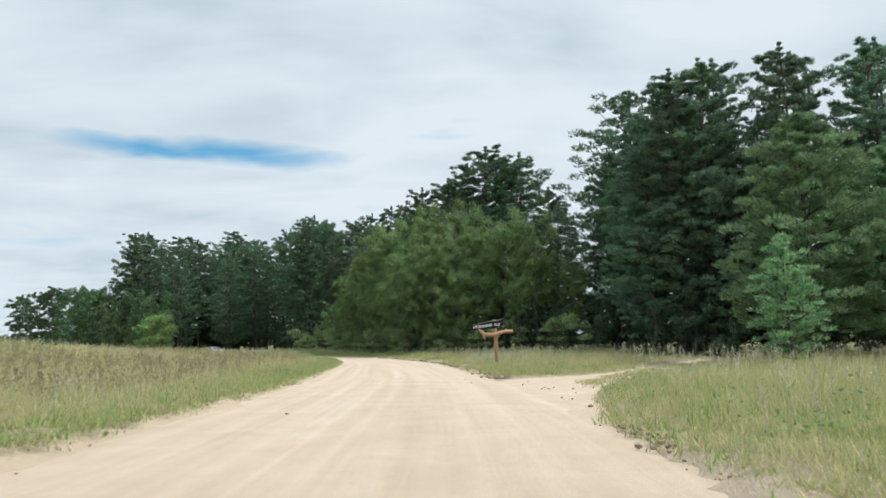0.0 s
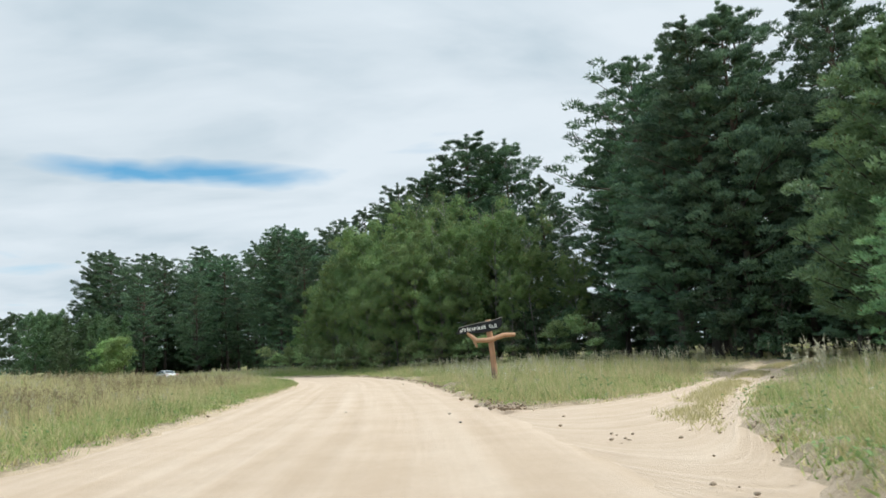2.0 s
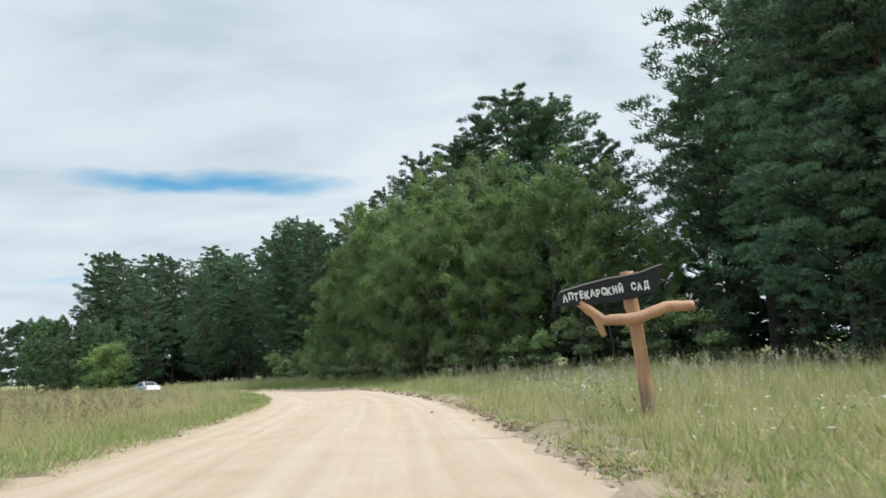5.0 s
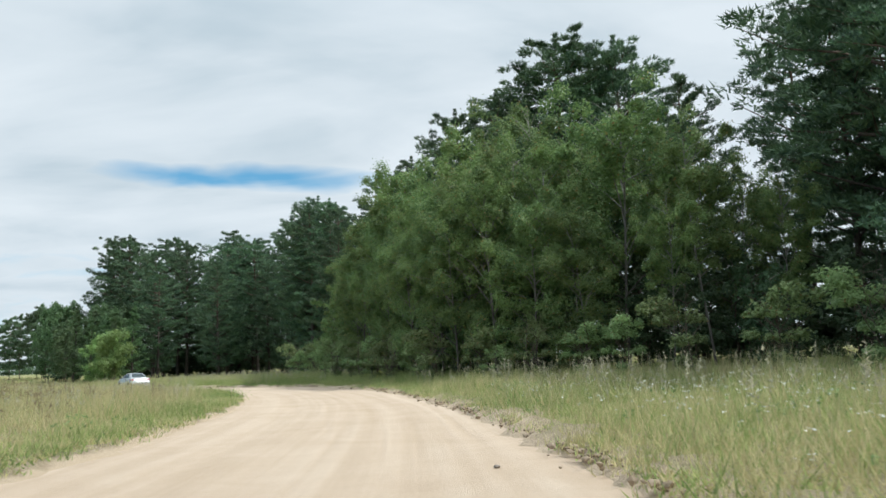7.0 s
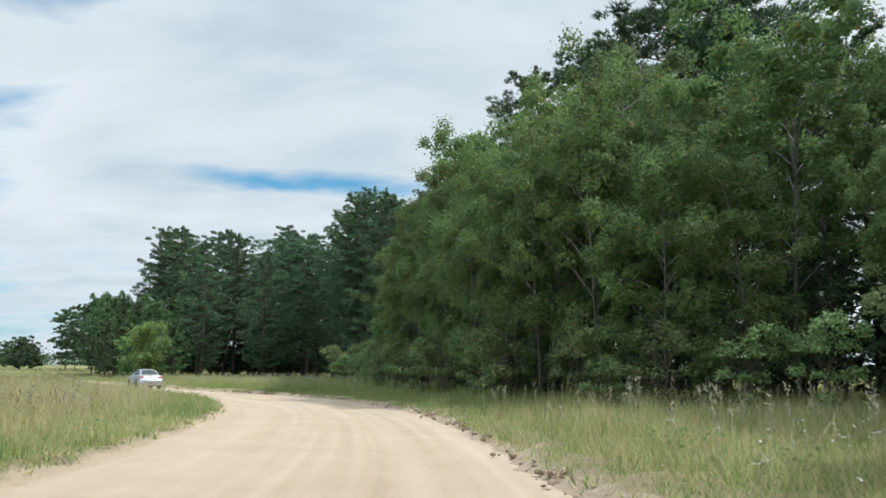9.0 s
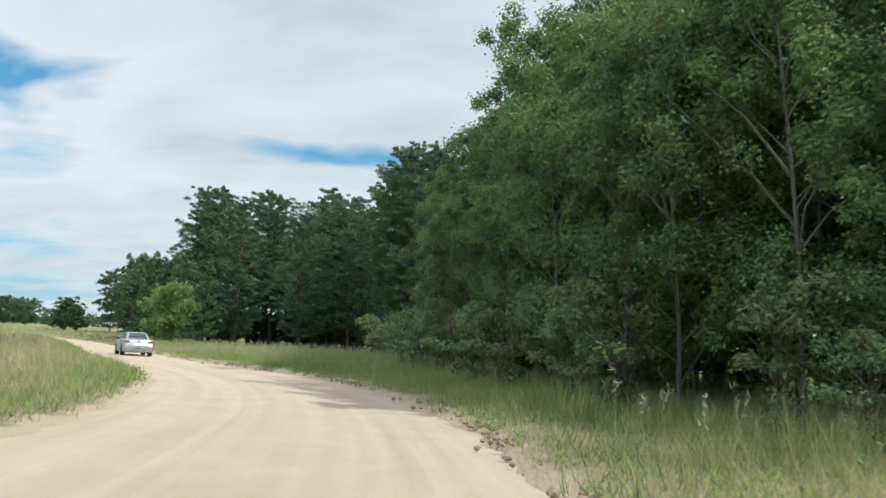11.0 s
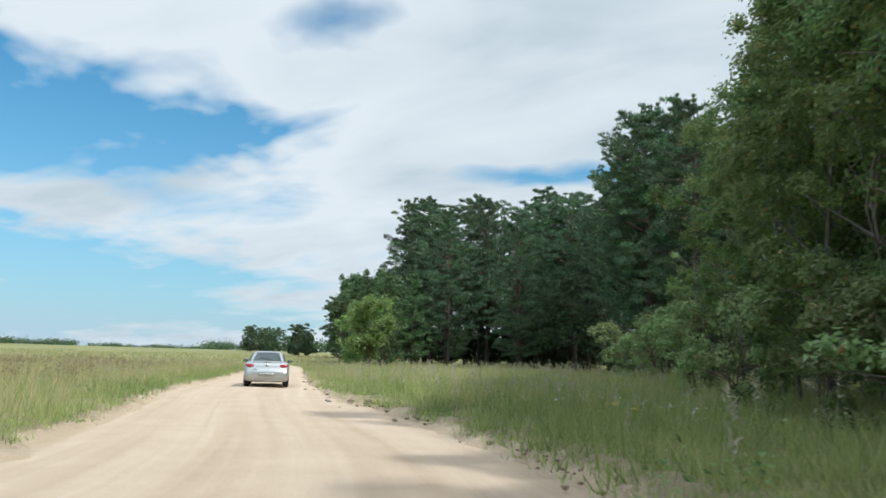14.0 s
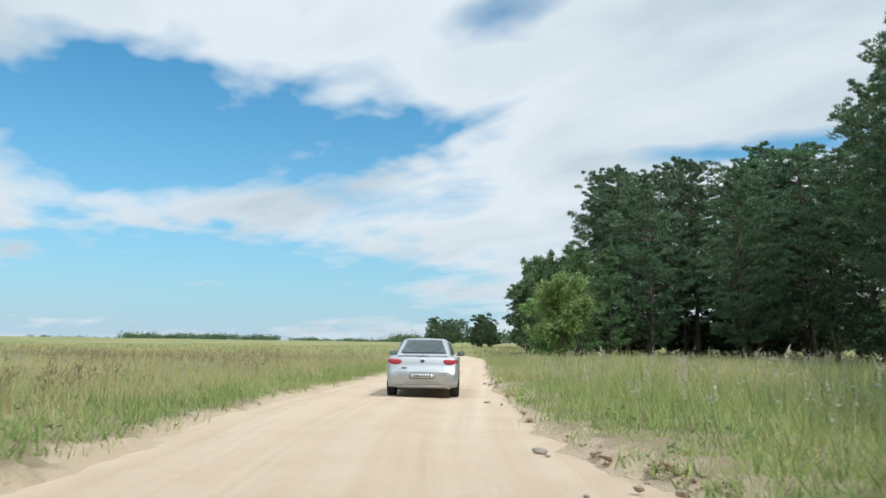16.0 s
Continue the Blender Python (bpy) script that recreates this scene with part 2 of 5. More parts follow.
# ---------------------------------------------------------------- mesh helpers
def mesh_from(name, verts, faces, mat, uv=None, smooth=False):
    """A mesh from numpy arrays: verts (n, 3), faces (m, k)."""
    me = bpy.data.meshes.new(name)
    verts, faces = np.asarray(verts, np.float32), np.asarray(faces, np.int32)
    k = faces.shape[1]
    me.vertices.add(len(verts))
    me.vertices.foreach_set("co", verts.ravel())
    me.loops.add(faces.size)
    me.loops.foreach_set("vertex_index", faces.ravel())
    me.polygons.add(len(faces))
    me.polygons.foreach_set("loop_start", np.arange(0, faces.size, k, dtype=np.int32))
    me.polygons.foreach_set("use_smooth", np.full(len(faces), smooth))
    if uv is not None:
        layer = me.uv_layers.new(name="across")
        layer.uv.foreach_set("vector", np.asarray(uv, np.float32)[faces.ravel()].ravel())
    me.materials.append(mat)
    me.update(calc_edges=True)
    me.validate()
    return me


def part(name, data, parent, label="", m=None):
    ob = new(name, data)
    ob.parent = parent
    if m is not None:
        ob.matrix_basis = m
    return tagged(ob, label)


def bm_mesh(name, bm, mat, smooth=True):
    me = bpy.data.meshes.new(name)
    bmesh.ops.recalc_face_normals(bm, faces=bm.faces)
    for f in bm.faces:
        f.smooth = smooth
    bm.to_mesh(me)
    bm.free()
    me.materials.append(mat)
    return me


def tube(path, radii, sides=7):
    """Vertices and quads of a tapered tube along a path of points."""
    path = np.asarray(path, float)
    V, F = [], []
    for i, p in enumerate(path):
        d = path[min(i + 1, len(path) - 1)] - path[max(i - 1, 0)]
        d /= np.linalg.norm(d) + 1e-9
        a = np.cross(d, (0, 0, 1) if abs(d[2]) < 0.9 else (1, 0, 0))
        a /= np.linalg.norm(a)
        b = np.cross(d, a)
        for s in range(sides):
            w = 2 * math.pi * s / sides
            V.append(p + radii[i] * (math.cos(w) * a + math.sin(w) * b))
    for i in range(len(path) - 1):
        for s in range(sides):
            q = (s + 1) % sides
            F.append((i * sides + s, i * sides + q, (i + 1) * sides + q, (i + 1) * sides + s))
    return np.array(V), np.array(F)


def join(pieces):
    V, F, base = [], [], 0
    for v, f in pieces:
        V.append(v)
        F.append(np.asarray(f) + base)
        base += len(v)
    return np.concatenate(V), np.concatenate(F)


def unit(v):
    return v / (np.linalg.norm(v, axis=-1, keepdims=True) + 1e-9)


def blades(centres, dirs, length, width, rng):
    """One thin triangle for each centre, pointing along dirs."""
    n = len(centres)
    side = unit(np.cross(dirs, rng.normal(size=(n, 3))))
    length, width = np.broadcast_to(length, n)[:, None], np.broadcast_to(width, n)[:, None]
    V = np.stack([centres - side * width / 2, centres + side * width / 2, centres + dirs * length], 1).reshape(-1, 3)
    return V, np.arange(3 * n).reshape(-1, 3)


def leaves(centres, normals, size, rng):
    """One kite-shaped leaf spray (a quad, folded along its middle) for each centre."""
    n = len(centres)
    a = unit(np.cross(normals, rng.normal(size=(n, 3))))
    b = np.cross(normals, a)
    s = np.broadcast_to(size, n)[:, None]
    fold = normals * s * rng.uniform(0.05, 0.3, (n, 1))
    V = np.stack([centres - a * s * 0.6, centres - b * s * 0.36 - fold, centres + a * s * 0.6, centres + b * s * 0.36 - fold], 1).reshape(-1, 3)
    return V, np.arange(4 * n).reshape(-1, 4)


# ---------------------------------------------------------------- the lie of the land
# the road's edges, west and east, as stations along it
WEST = [(-4.6, -40), (-4.6, 0), (-4.6, 12), (-4.9, 26), (-5.8, 37), (-7.0, 50), (-9.0, 60), (-12.7, 70.8), (-18.0, 79.4), (-24.9, 86.9), (-30.2, 92.3), (-40.4, 104.6), (-60, 127), (-82, 151), (-122, 190), (-180, 250)]
EAST = [(2.4, -40), (2.4, 0), (2.4, 12), (1.7, 26), (0.9, 37), (-0.6, 49), (-3.0, 60), (-6.6, 71.5), (-12.2, 81.5), (-18.6, 88.3), (-25.0, 94.0), (-35.6, 105.6), (-55.5, 128.5), (-78, 153), (-119, 193), (-176, 254)]
# the side track that leaves to the east
TRACK_E = [(2.4, 11.0), (3.3, 15.5), (5.0, 21.0), (8.1, 27.5), (12.6, 35.5), (17.6, 43.5), (24.5, 52.0)]
TRACK_W = [(1.6, 27.6), (2.2, 25.8), (3.3, 25.2), (4.7, 26.2), (6.3, 28.4), (10.0, 34.4), (15.0, 43.0), (21.8, 52.5)]


def spline(points, step=0.4):
    """Catmull-Rom through the points, with even spacing."""
    p = np.array(points, float)
    p = np.vstack([2 * p[0] - p[1], p, 2 * p[-1] - p[-2]])
    out = []
    for i in range(1, len(p) - 2):
        t = np.linspace(0, 1, 40, endpoint=False)[:, None]
        a, b, c, d = p[i - 1:i + 3]
        out.append(0.5 * (2 * b + (c - a) * t + (2 * a - 5 * b + 4 * c - d) * t ** 2 + (3 * b - a - 3 * c + d) * t ** 3))
    out = np.vstack(out + [p[-2:-1]])
    s = np.concatenate([[0], np.cumsum(np.linalg.norm(np.diff(out, axis=0), axis=1))])
    q = np.arange(0, s[-1], step)
    return np.stack([np.interp(q, s, out[:, k]) for k in (0, 1)], 1)


def resample(line, n):
    s = np.concatenate([[0], np.cumsum(np.linalg.norm(np.diff(line, axis=0), axis=1))])
    q = np.linspace(0, s[-1], n)
    return np.stack([np.interp(q, s, line[:, k]) for k in (0, 1)], 1)


WEST_LINE, EAST_LINE = spline(WEST), spline(EAST)
TRACK_E_LINE, TRACK_W_LINE = spline(TRACK_E), spline(TRACK_W)


def paired(stations_a, stations_b, n_each):
    """The two edges sampled station by station, so that they stay abreast."""
    a, b = spline(stations_a, 0.05), spline(stations_b, 0.05)

    def cut(line, stations):
        idx = [int(np.argmin(((line - np.array(s)) ** 2).sum(1))) for s in stations]
        rows = []
        for i in range(len(idx) - 1):
            rows.append(resample(line[idx[i]:idx[i + 1] + 1], n_each[i] + 1)[:-1])
        return np.vstack(rows)
    return cut(a, stations_a), cut(b, stations_b)


def lengths(stations, step):
    return [max(2, int(math.hypot(b[0] - a[0], b[1] - a[1]) / step)) for a, b in zip(stations, stations[1:])]


ROAD_W, ROAD_E = paired(WEST, EAST, lengths(WEST, 0.5))
ROAD_MID = (ROAD_W + ROAD_E) / 2
TRACK_RING = np.vstack([[(0.5, 11.0)], TRACK_E_LINE[::3], TRACK_W_LINE[::-3], [(0.5, 27.2)]])
ROAD_RING = np.vstack([WEST_LINE[::8], EAST_LINE[::-8]])


def inside_ring(q, ring):
    inside = np.zeros(len(q), bool)
    for p0, p1 in zip(ring, np.roll(ring, -1, 0)):
        cross = (p0[1] > q[:, 1]) != (p1[1] > q[:, 1])
        if cross.any():
            inside ^= cross & (q[:, 0] < (p1[0] - p0[0]) * (q[:, 1] - p0[1]) / (p1[1] - p0[1] + 1e-12) + p0[0])
    return inside


def line_distance(q, line):
    """Metres to the nearest of the line's points."""
    line = line.astype(np.float32)
    q = q.astype(np.float32)
    out = np.empty(len(q), np.float32)
    sq = (line ** 2).sum(1)
    for i in range(0, len(q), 20000):
        c = q[i:i + 20000]
        out[i:i + 20000] = np.sqrt(np.maximum((c ** 2).sum(1) + (sq[None] - 2 * c @ line.T).min(1), 0))
    return out


WEST_PTS = np.vstack([WEST_LINE[WEST_LINE[:, 1] < 125], WEST_LINE[WEST_LINE[:, 1] >= 125][::5]])
EAST_PTS = np.vstack([EAST_LINE[EAST_LINE[:, 1] < 125], EAST_LINE[EAST_LINE[:, 1] >= 125][::5]])


def off_road(x, y):
    """Metres from the nearest road or track edge; below zero on it. Also on which side of the road (east: above zero)."""
    p = np.stack([np.ravel(x), np.ravel(y)], 1).astype(float)
    west, east = line_distance(p, WEST_PTS), line_distance(p, EAST_PTS)
    best = np.minimum(west, east)
    best = np.where(inside_ring(p, ROAD_RING), -best, best)
    side = west - east
    close = (p[:, 0] > -8) & (p[:, 0] < 40) & (p[:, 1] > 0) & (p[:, 1] < 65)
    if close.any():
        q = p[close]
        d = line_distance(q, np.vstack([TRACK_E_LINE, TRACK_W_LINE]))
        best[close] = np.minimum(best[close], np.where(inside_ring(q, TRACK_RING), -d, np.where(best[close] < 0, best[close], d)))
    return best.reshape(np.shape(x)), side.reshape(np.shape(x))


def land(x, y, d=None):
    """Height of the ground."""
    x, y = np.asarray(x, float), np.asarray(y, float)
    if d is None:
        d, _ = off_road(x, y)
    verge = np.clip((d + 0.2) / 0.5, 0, 1)
    z = -0.10 + 0.24 * verge * verge * (3 - 2 * verge)
    z = z + np.clip((d - 1) / 25, 0, 1) * 0.25 * (np.sin(x * 0.11 + 1) * np.cos(y * 0.09) + 0.6)
    z = z + np.clip((d - 0.5) / 9, 0, 1) * 2.2 * np.exp(-(((x + 43) / 21) ** 2 + ((y - 40) / 30) ** 2))
    far = np.clip((np.hypot(x + 10, y - 40) - 110) / 400, 0, 1)
    return z + 4.2 * far * far * (3 - 2 * far)


def build_ground():
    near_x, near_y = np.arange(-150, 75, 2.0), np.arange(-46, 240, 2.0)
    grow = np.cumsum(2.0 * 1.22 ** np.arange(1, 32))
    xs = np.concatenate([near_x[0] - grow[::-1], near_x, near_x[-1] + grow])
    ys = np.concatenate([near_y[0] - grow[::-1], near_y, near_y[-1] + grow])
    X, Y = np.meshgrid(xs, ys)
    D, _ = off_road(X, Y)
    reach = np.where(np.hypot(X - 4.0, Y - 27.5) < 6.5, 0.9, 3.4)
    Z = land(X, Y, D) - 0.20 * np.clip((reach - D) / (0.35 * reach), 0, 1)
    V = np.stack([X, Y, Z], -1).reshape(-1, 3)
    w = len(xs)
    i = (np.arange(len(ys) - 1)[:, None] * w + np.arange(w - 1)[None]).ravel()
    ob = new("ground", mesh_from("ground", V, np.stack([i, i + 1, i + w + 1, i + w], 1), FIELD, smooth=True))
    tagged(ob, "rolling meadow ground under dry and green grass", "ground", kind="structure")


build_ground()


def strip(name, a, b, columns, height, mat, spill=0.0):
    """A sheet between two lines abreast, with columns across; height(points, u)."""
    u = np.linspace(-spill, 1 + spill, columns)
    P = a[:, None] * (1 - u)[None, :, None] + b[:, None] * u[None, :, None]
    Z = height(P[..., 0], P[..., 1], np.broadcast_to(u, P.shape[:2]))
    V = np.concatenate([P, Z[..., None]], -1).reshape(-1, 3)
    n = len(a)
    i = (np.arange(n - 1)[:, None] * columns + np.arange(columns - 1)[None]).ravel()
    s = np.concatenate([[0], np.cumsum(np.linalg.norm(np.diff((a + b) / 2, axis=0), axis=1))])
    width = np.linalg.norm(a - b, axis=1)
    UV = np.stack([np.broadcast_to(u, P.shape[:2]) * width[:, None], np.broadcast_to(s[:, None], P.shape[:2])], -1).reshape(-1, 2)
    return new(name, mesh_from(name, V, np.stack([i, i + 1, i + columns + 1, i + columns], 1), mat, UV, True))


def wave(x, y, f):
    return np.sin(x * f + 1.7 * np.sin(y * f * 0.7)) * np.cos(y * f * 0.9 + 0.8 * np.sin(x * f * 1.3))


def road_height(x, y, u):
    rut = -0.022 * (np.exp(-((u - 0.30) / 0.06) ** 2) + np.exp(-((u - 0.72) / 0.06) ** 2))
    return 0.035 - 0.10 * (u - 0.5) ** 2 - 0.05 * np.clip((np.abs(u - 0.5) - 0.5) / 0.06, 0, 1) + rut + 0.010 * wave(x, y, 1.3) + 0.006 * wave(y, x, 3.7)


def track_height(x, y, u):
    d = np.clip((np.hypot(x - 2.0, y - 18)) / 8, 0, 1)
    return -0.045 - 0.12 * np.clip((np.abs(u - 0.5) - 0.5) / 0.15, 0, 1) + 0.075 * np.clip((x - 1.6) / 1.6, 0, 1) + 0.05 * d - d * 0.05 * (np.exp(-((u - 0.25) / 0.12) ** 2) + np.exp(-((u - 0.75) / 0.12) ** 2)) + 0.012 * wave(x, y, 1.9)


tagged(strip("road", ROAD_W, ROAD_E, 25, road_height, SAND, 0.06), "pale sandy dirt road with faint wheel ruts", "road", kind="structure")
TW, TE = resample(TRACK_W_LINE, 130), resample(TRACK_E_LINE, 130)
TW = np.vstack([[(0.6, 26.8)], TW])
TE = np.vstack([[(0.6, 10.2)], TE])
tagged(strip("track", TW, TE, 21, track_height, SAND, 0.15), "worn sandy track branching off the dirt road", "road", kind="structure")


def verge(line, out, name, label, steep=1.0):
    """A crumbling sandy lip along a road edge; out: +1 if the meadow lies to the right of the line. steep: 0 for a worn slope, 1 for a broken bank."""
    line = np.asarray(line)
    t = unit(np.gradient(line, axis=0))
    nrm = np.stack([t[:, 1], -t[:, 0]], 1) * out
    across = np.array([-0.45, -0.2, 0.0, 0.12, 0.25, 0.4, 0.6, 0.85, 1.2, 1.7, 2.4, 3.3, 4.2])
    worn = np.array([-0.10, -0.03, 0.02, 0.06, 0.085, 0.10, 0.12, 0.135, 0.14, 0.14, 0.14, 0.14, 0.14])
    broken = np.array([-0.10, -0.03, 0.02, 0.10, 0.15, 0.165, 0.17, 0.165, 0.15, 0.14, 0.14, 0.14, 0.14])
    lift = worn * (1 - steep) + broken * steep
    s = np.arange(len(line)) * 0.25
    wob = 0.15 * np.sin(s * 0.9 + 2 * np.sin(s * 0.31)) + 0.10 * np.sin(s * 2.7 + np.sin(s * 1.1)) + 0.07 * np.sin(s * 7.3 + 2 * np.sin(s * 1.9)) + 0.05 * np.sin(s * 17.1)
    bend = np.gradient(np.unwrap(np.arctan2(t[:, 1], t[:, 0]))) / 0.25 * -out
    room = 0.7 / np.maximum(bend, 0.05)
    room = np.array([room[max(0, i - 12):i + 13].min() for i in range(len(room))])
    squeeze = np.clip(room / 4.2, 0.12, 1)
    squeeze = np.convolve(np.pad(squeeze, 8, mode="edge"), np.ones(17) / 17, "valid")
    wob = wob * np.clip(squeeze * 2, 0.2, 1)
    across_all = np.where(across[None] > 0, across[None] * squeeze[:, None], across[None])
    P = line[:, None] + nrm[:, None] * (across_all[..., None] + wob[:, None, None] * np.clip(1 - np.abs(across - 0.2) / 1.4, 0, 1)[None, :, None])
    rough = noise_grid(P[..., 0], P[..., 1])
    tip = np.clip(np.hypot(P[..., 0] - 3.2, P[..., 1] - 26.0) / 6, 0.35, 1)
    Z = lift[None] * tip + (0.04 + 0.05 * np.clip(wave(P[..., 0], P[..., 1], 0.35) + 0.4, 0, 1)) * rough * np.clip((across + 0.3) * 3, 0, 1)[None] * np.clip((2.4 - across) * 2, 0, 1)[None]
    deep = land(P[..., 0], P[..., 1])
    blend = np.clip((across - 0.6) / 1.6, 0, 1)[None]
    Z = Z * (1 - blend) + (deep + 0.02 - 0.10 * np.clip((across - 3.3) / 0.9, 0, 1)[None]) * blend
    V = np.concatenate([P, Z[..., None]], -1).reshape(-1, 3)
    w, n = len(across), len(line)
    i = (np.arange(n - 1)[:, None] * w + np.arange(w - 1)[None]).ravel()
    F = np.stack([i, i + 1, i + w + 1, i + w], 1)
    UV = np.stack([across_all, np.broadcast_to(s[:, None], P.shape[:2])], -1).reshape(-1, 2)
    return tagged(new(name, mesh_from(name, V, F if out > 0 else F[:, ::-1], VERGE, UV, True)), label, "road verge", kind="structure")


def noise_grid(x, y):
    out = np.zeros(np.shape(x))
    for f, k in ((1.1, 0.4), (2.9, 0.5), (6.3, 0.6), (13.0, 0.5)):
        out += k * wave(x + 3.1 * k, y - 5.7 * k, f)
    return out


def upto(line, far=130):
    return line[np.hypot(line[:, 0], line[:, 1]) < far]


verge(upto(spline(WEST, 0.25)), -1, "verge_west", "crumbling sandy road edge with tufts of grass", 0.0)
east_after = upto(spline(EAST, 0.25))
first = np.vstack([east_after[east_after[:, 1] < 10.5], spline(TRACK_E, 0.25)])
second = np.vstack([spline(TRACK_W, 0.25)[::-1], east_after[east_after[:, 1] > 28.0]])
verge(spline(first[::8], 0.25), 1, "verge_east", "sandy road edge curving into the side track")
verge(spline(second[::3], 0.25), 1, "verge_sign", "broken sandy road edge with clods of soil")


# ---------------------------------------------------------------- trees
def shell(rng, n, low=-0.35):
    """Unit vectors over the upper part of a ball, down to the height low."""
    z = rng.uniform(low, 1.0, n)
    w = rng.uniform(0, 2 * math.pi, n)
    r = np.sqrt(np.maximum(1 - z * z, 0))
    return np.stack([r * np.cos(w), r * np.sin(w), z], 1)


def needles(roots, dirs, faces, length, width):
    """One slender needle spray (a triangle) for each root, turned so that it faces along faces."""
    side = unit(np.cross(dirs, faces))
    length, width = length[:, None], width[:, None]
    V = np.stack([roots - side * width / 2, roots + side * width / 2, roots + dirs * length], 1).reshape(-1, 3)
    return V, np.arange(3 * len(roots)).reshape(-1, 3)


def pine_meshes(seed, height, base, reach, limbs, pads, per, size, mat=NEEDLE, crown_power=0.8, rise=0.0, thin=1.0, puff=1.0, dead=0):
    """Trunk, limbs and crown of a pine: limbs in tiers, each with cushions of needles over its outer part.
    base: where the crown begins, as a share of the height. dead: bare snags below the crown."""
    rng = np.random.default_rng(seed)
    lean = rng.normal(0, 0.012 * height, 2)
    hs = np.linspace(0, 1, 10)
    bend = np.stack([lean[0] * hs ** 1.5 + 0.1 * np.sin(hs * 5 + seed), lean[1] * hs ** 1.5 + 0.1 * np.cos(hs * 4 + seed), hs * height - 0.25 * (hs == 0)], 1)
    r0 = 0.0105 * height + 0.03
    trunk = tube(bend, r0 * (1 - 0.9 * hs ** 1.2) * (1 + 0.5 * np.exp(-hs * 30)), 8)
    limb_parts, cushions, radii, ways = [], [], [], []
    for i in range(limbs):
        f = (i + rng.uniform(0, 0.8)) / limbs
        h = base + (1 - base) * f * 0.97
        az = i * 2.4 + rng.normal(0, 0.35)
        prof = (1 - f) ** crown_power * (0.50 + 0.50 * min(1, f * 3.0 + 0.2)) + 0.07
        length = reach * prof * rng.uniform(0.62, 1.22)
        start = np.array([np.interp(h, hs, bend[:, k]) for k in range(3)])
        out = np.array([math.cos(az), math.sin(az), 0])
        up = rng.uniform(0.0, 0.35) + 0.9 * max(0, f - 0.72) + rise
        s = np.linspace(0, 1, 4)
        line = start + out * (length * s)[:, None] + np.array([0, 0, 1]) * (length * (up * s + 0.15 * s ** 2))[:, None]
        line[1:] += rng.normal(0, 0.04 * length, (3, 3))
        limb_parts.append(tube(line, (0.014 * length + 0.018) * (1 - 0.85 * s), 3))
        k = max(2, int(pads * (0.35 + 0.65 * prof) + rng.uniform(0, 1)))
        ks = np.linspace(0.42, 1.03, k) + rng.normal(0, 0.06, k)
        spread = np.cross(out, (0, 0, 1))
        at = np.stack([np.interp(ks, s, line[:, j]) for j in range(3)], 1) + spread * (rng.normal(0, 0.19, k) * length * (0.35 + ks))[:, None]
        at[:, 2] += rng.normal(0.10, 0.10, k)
        cushions.append(at)
        radii.append((0.085 * length + 0.26) * puff * rng.uniform(0.65, 1.35, k))
        ways.append(np.repeat(out[None], k, 0))
    # the leading shoot
    tip = bend[-1] + np.stack([np.zeros(4), np.zeros(4), np.array([-0.9, -0.4, 0.1, 0.5])], 1)
    cushions.append(tip)
    radii.append(np.array([0.42, 0.34, 0.25, 0.15]) * puff)
    ways.append(np.tile((0, 0, 1.0), (4, 1)))
    for i in range(dead):
        h = base * rng.uniform(0.3, 1.0)
        start = np.array([np.interp(h, hs, bend[:, k]) for k in range(3)])
        az = rng.uniform(0, 6.28)
        way = np.array([math.cos(az), math.sin(az), rng.uniform(-0.25, 0.25)]) * rng.uniform(0.5, 2.0)
        limb_parts.append(tube([start, start + way * 0.6, start + way + (0, 0, -0.1)], [0.035, 0.022, 0.008], 3))
    c, r, w = np.repeat(np.vstack(cushions), per, 0), np.repeat(np.concatenate(radii), per)[:, None], np.repeat(np.vstack(ways), per, 0)
    v = shell(rng, len(c), -0.30)
    pos = c + v * r * (1.0, 1.0, 0.55) * rng.uniform(0.70, 1.05, (len(c), 1))
    d = unit(v * 0.55 + w * 0.40 + np.array([0, 0, 0.40]) + rng.normal(0, 0.42, c.shape))
    face = unit(v * 0.8 + np.array([0, 0, 0.45]) + rng.normal(0, 0.40, c.shape))
    long = size * rng.uniform(0.65, 1.30, len(c))
    crown = needles(pos - d * long[:, None] * 0.35, d, face, long, size * thin * rng.uniform(0.26, 0.44, len(c)))
    return (mesh_from("trunk", *join([trunk] + limb_parts), PINE_BARK, smooth=True), mesh_from("crown", *crown, mat))


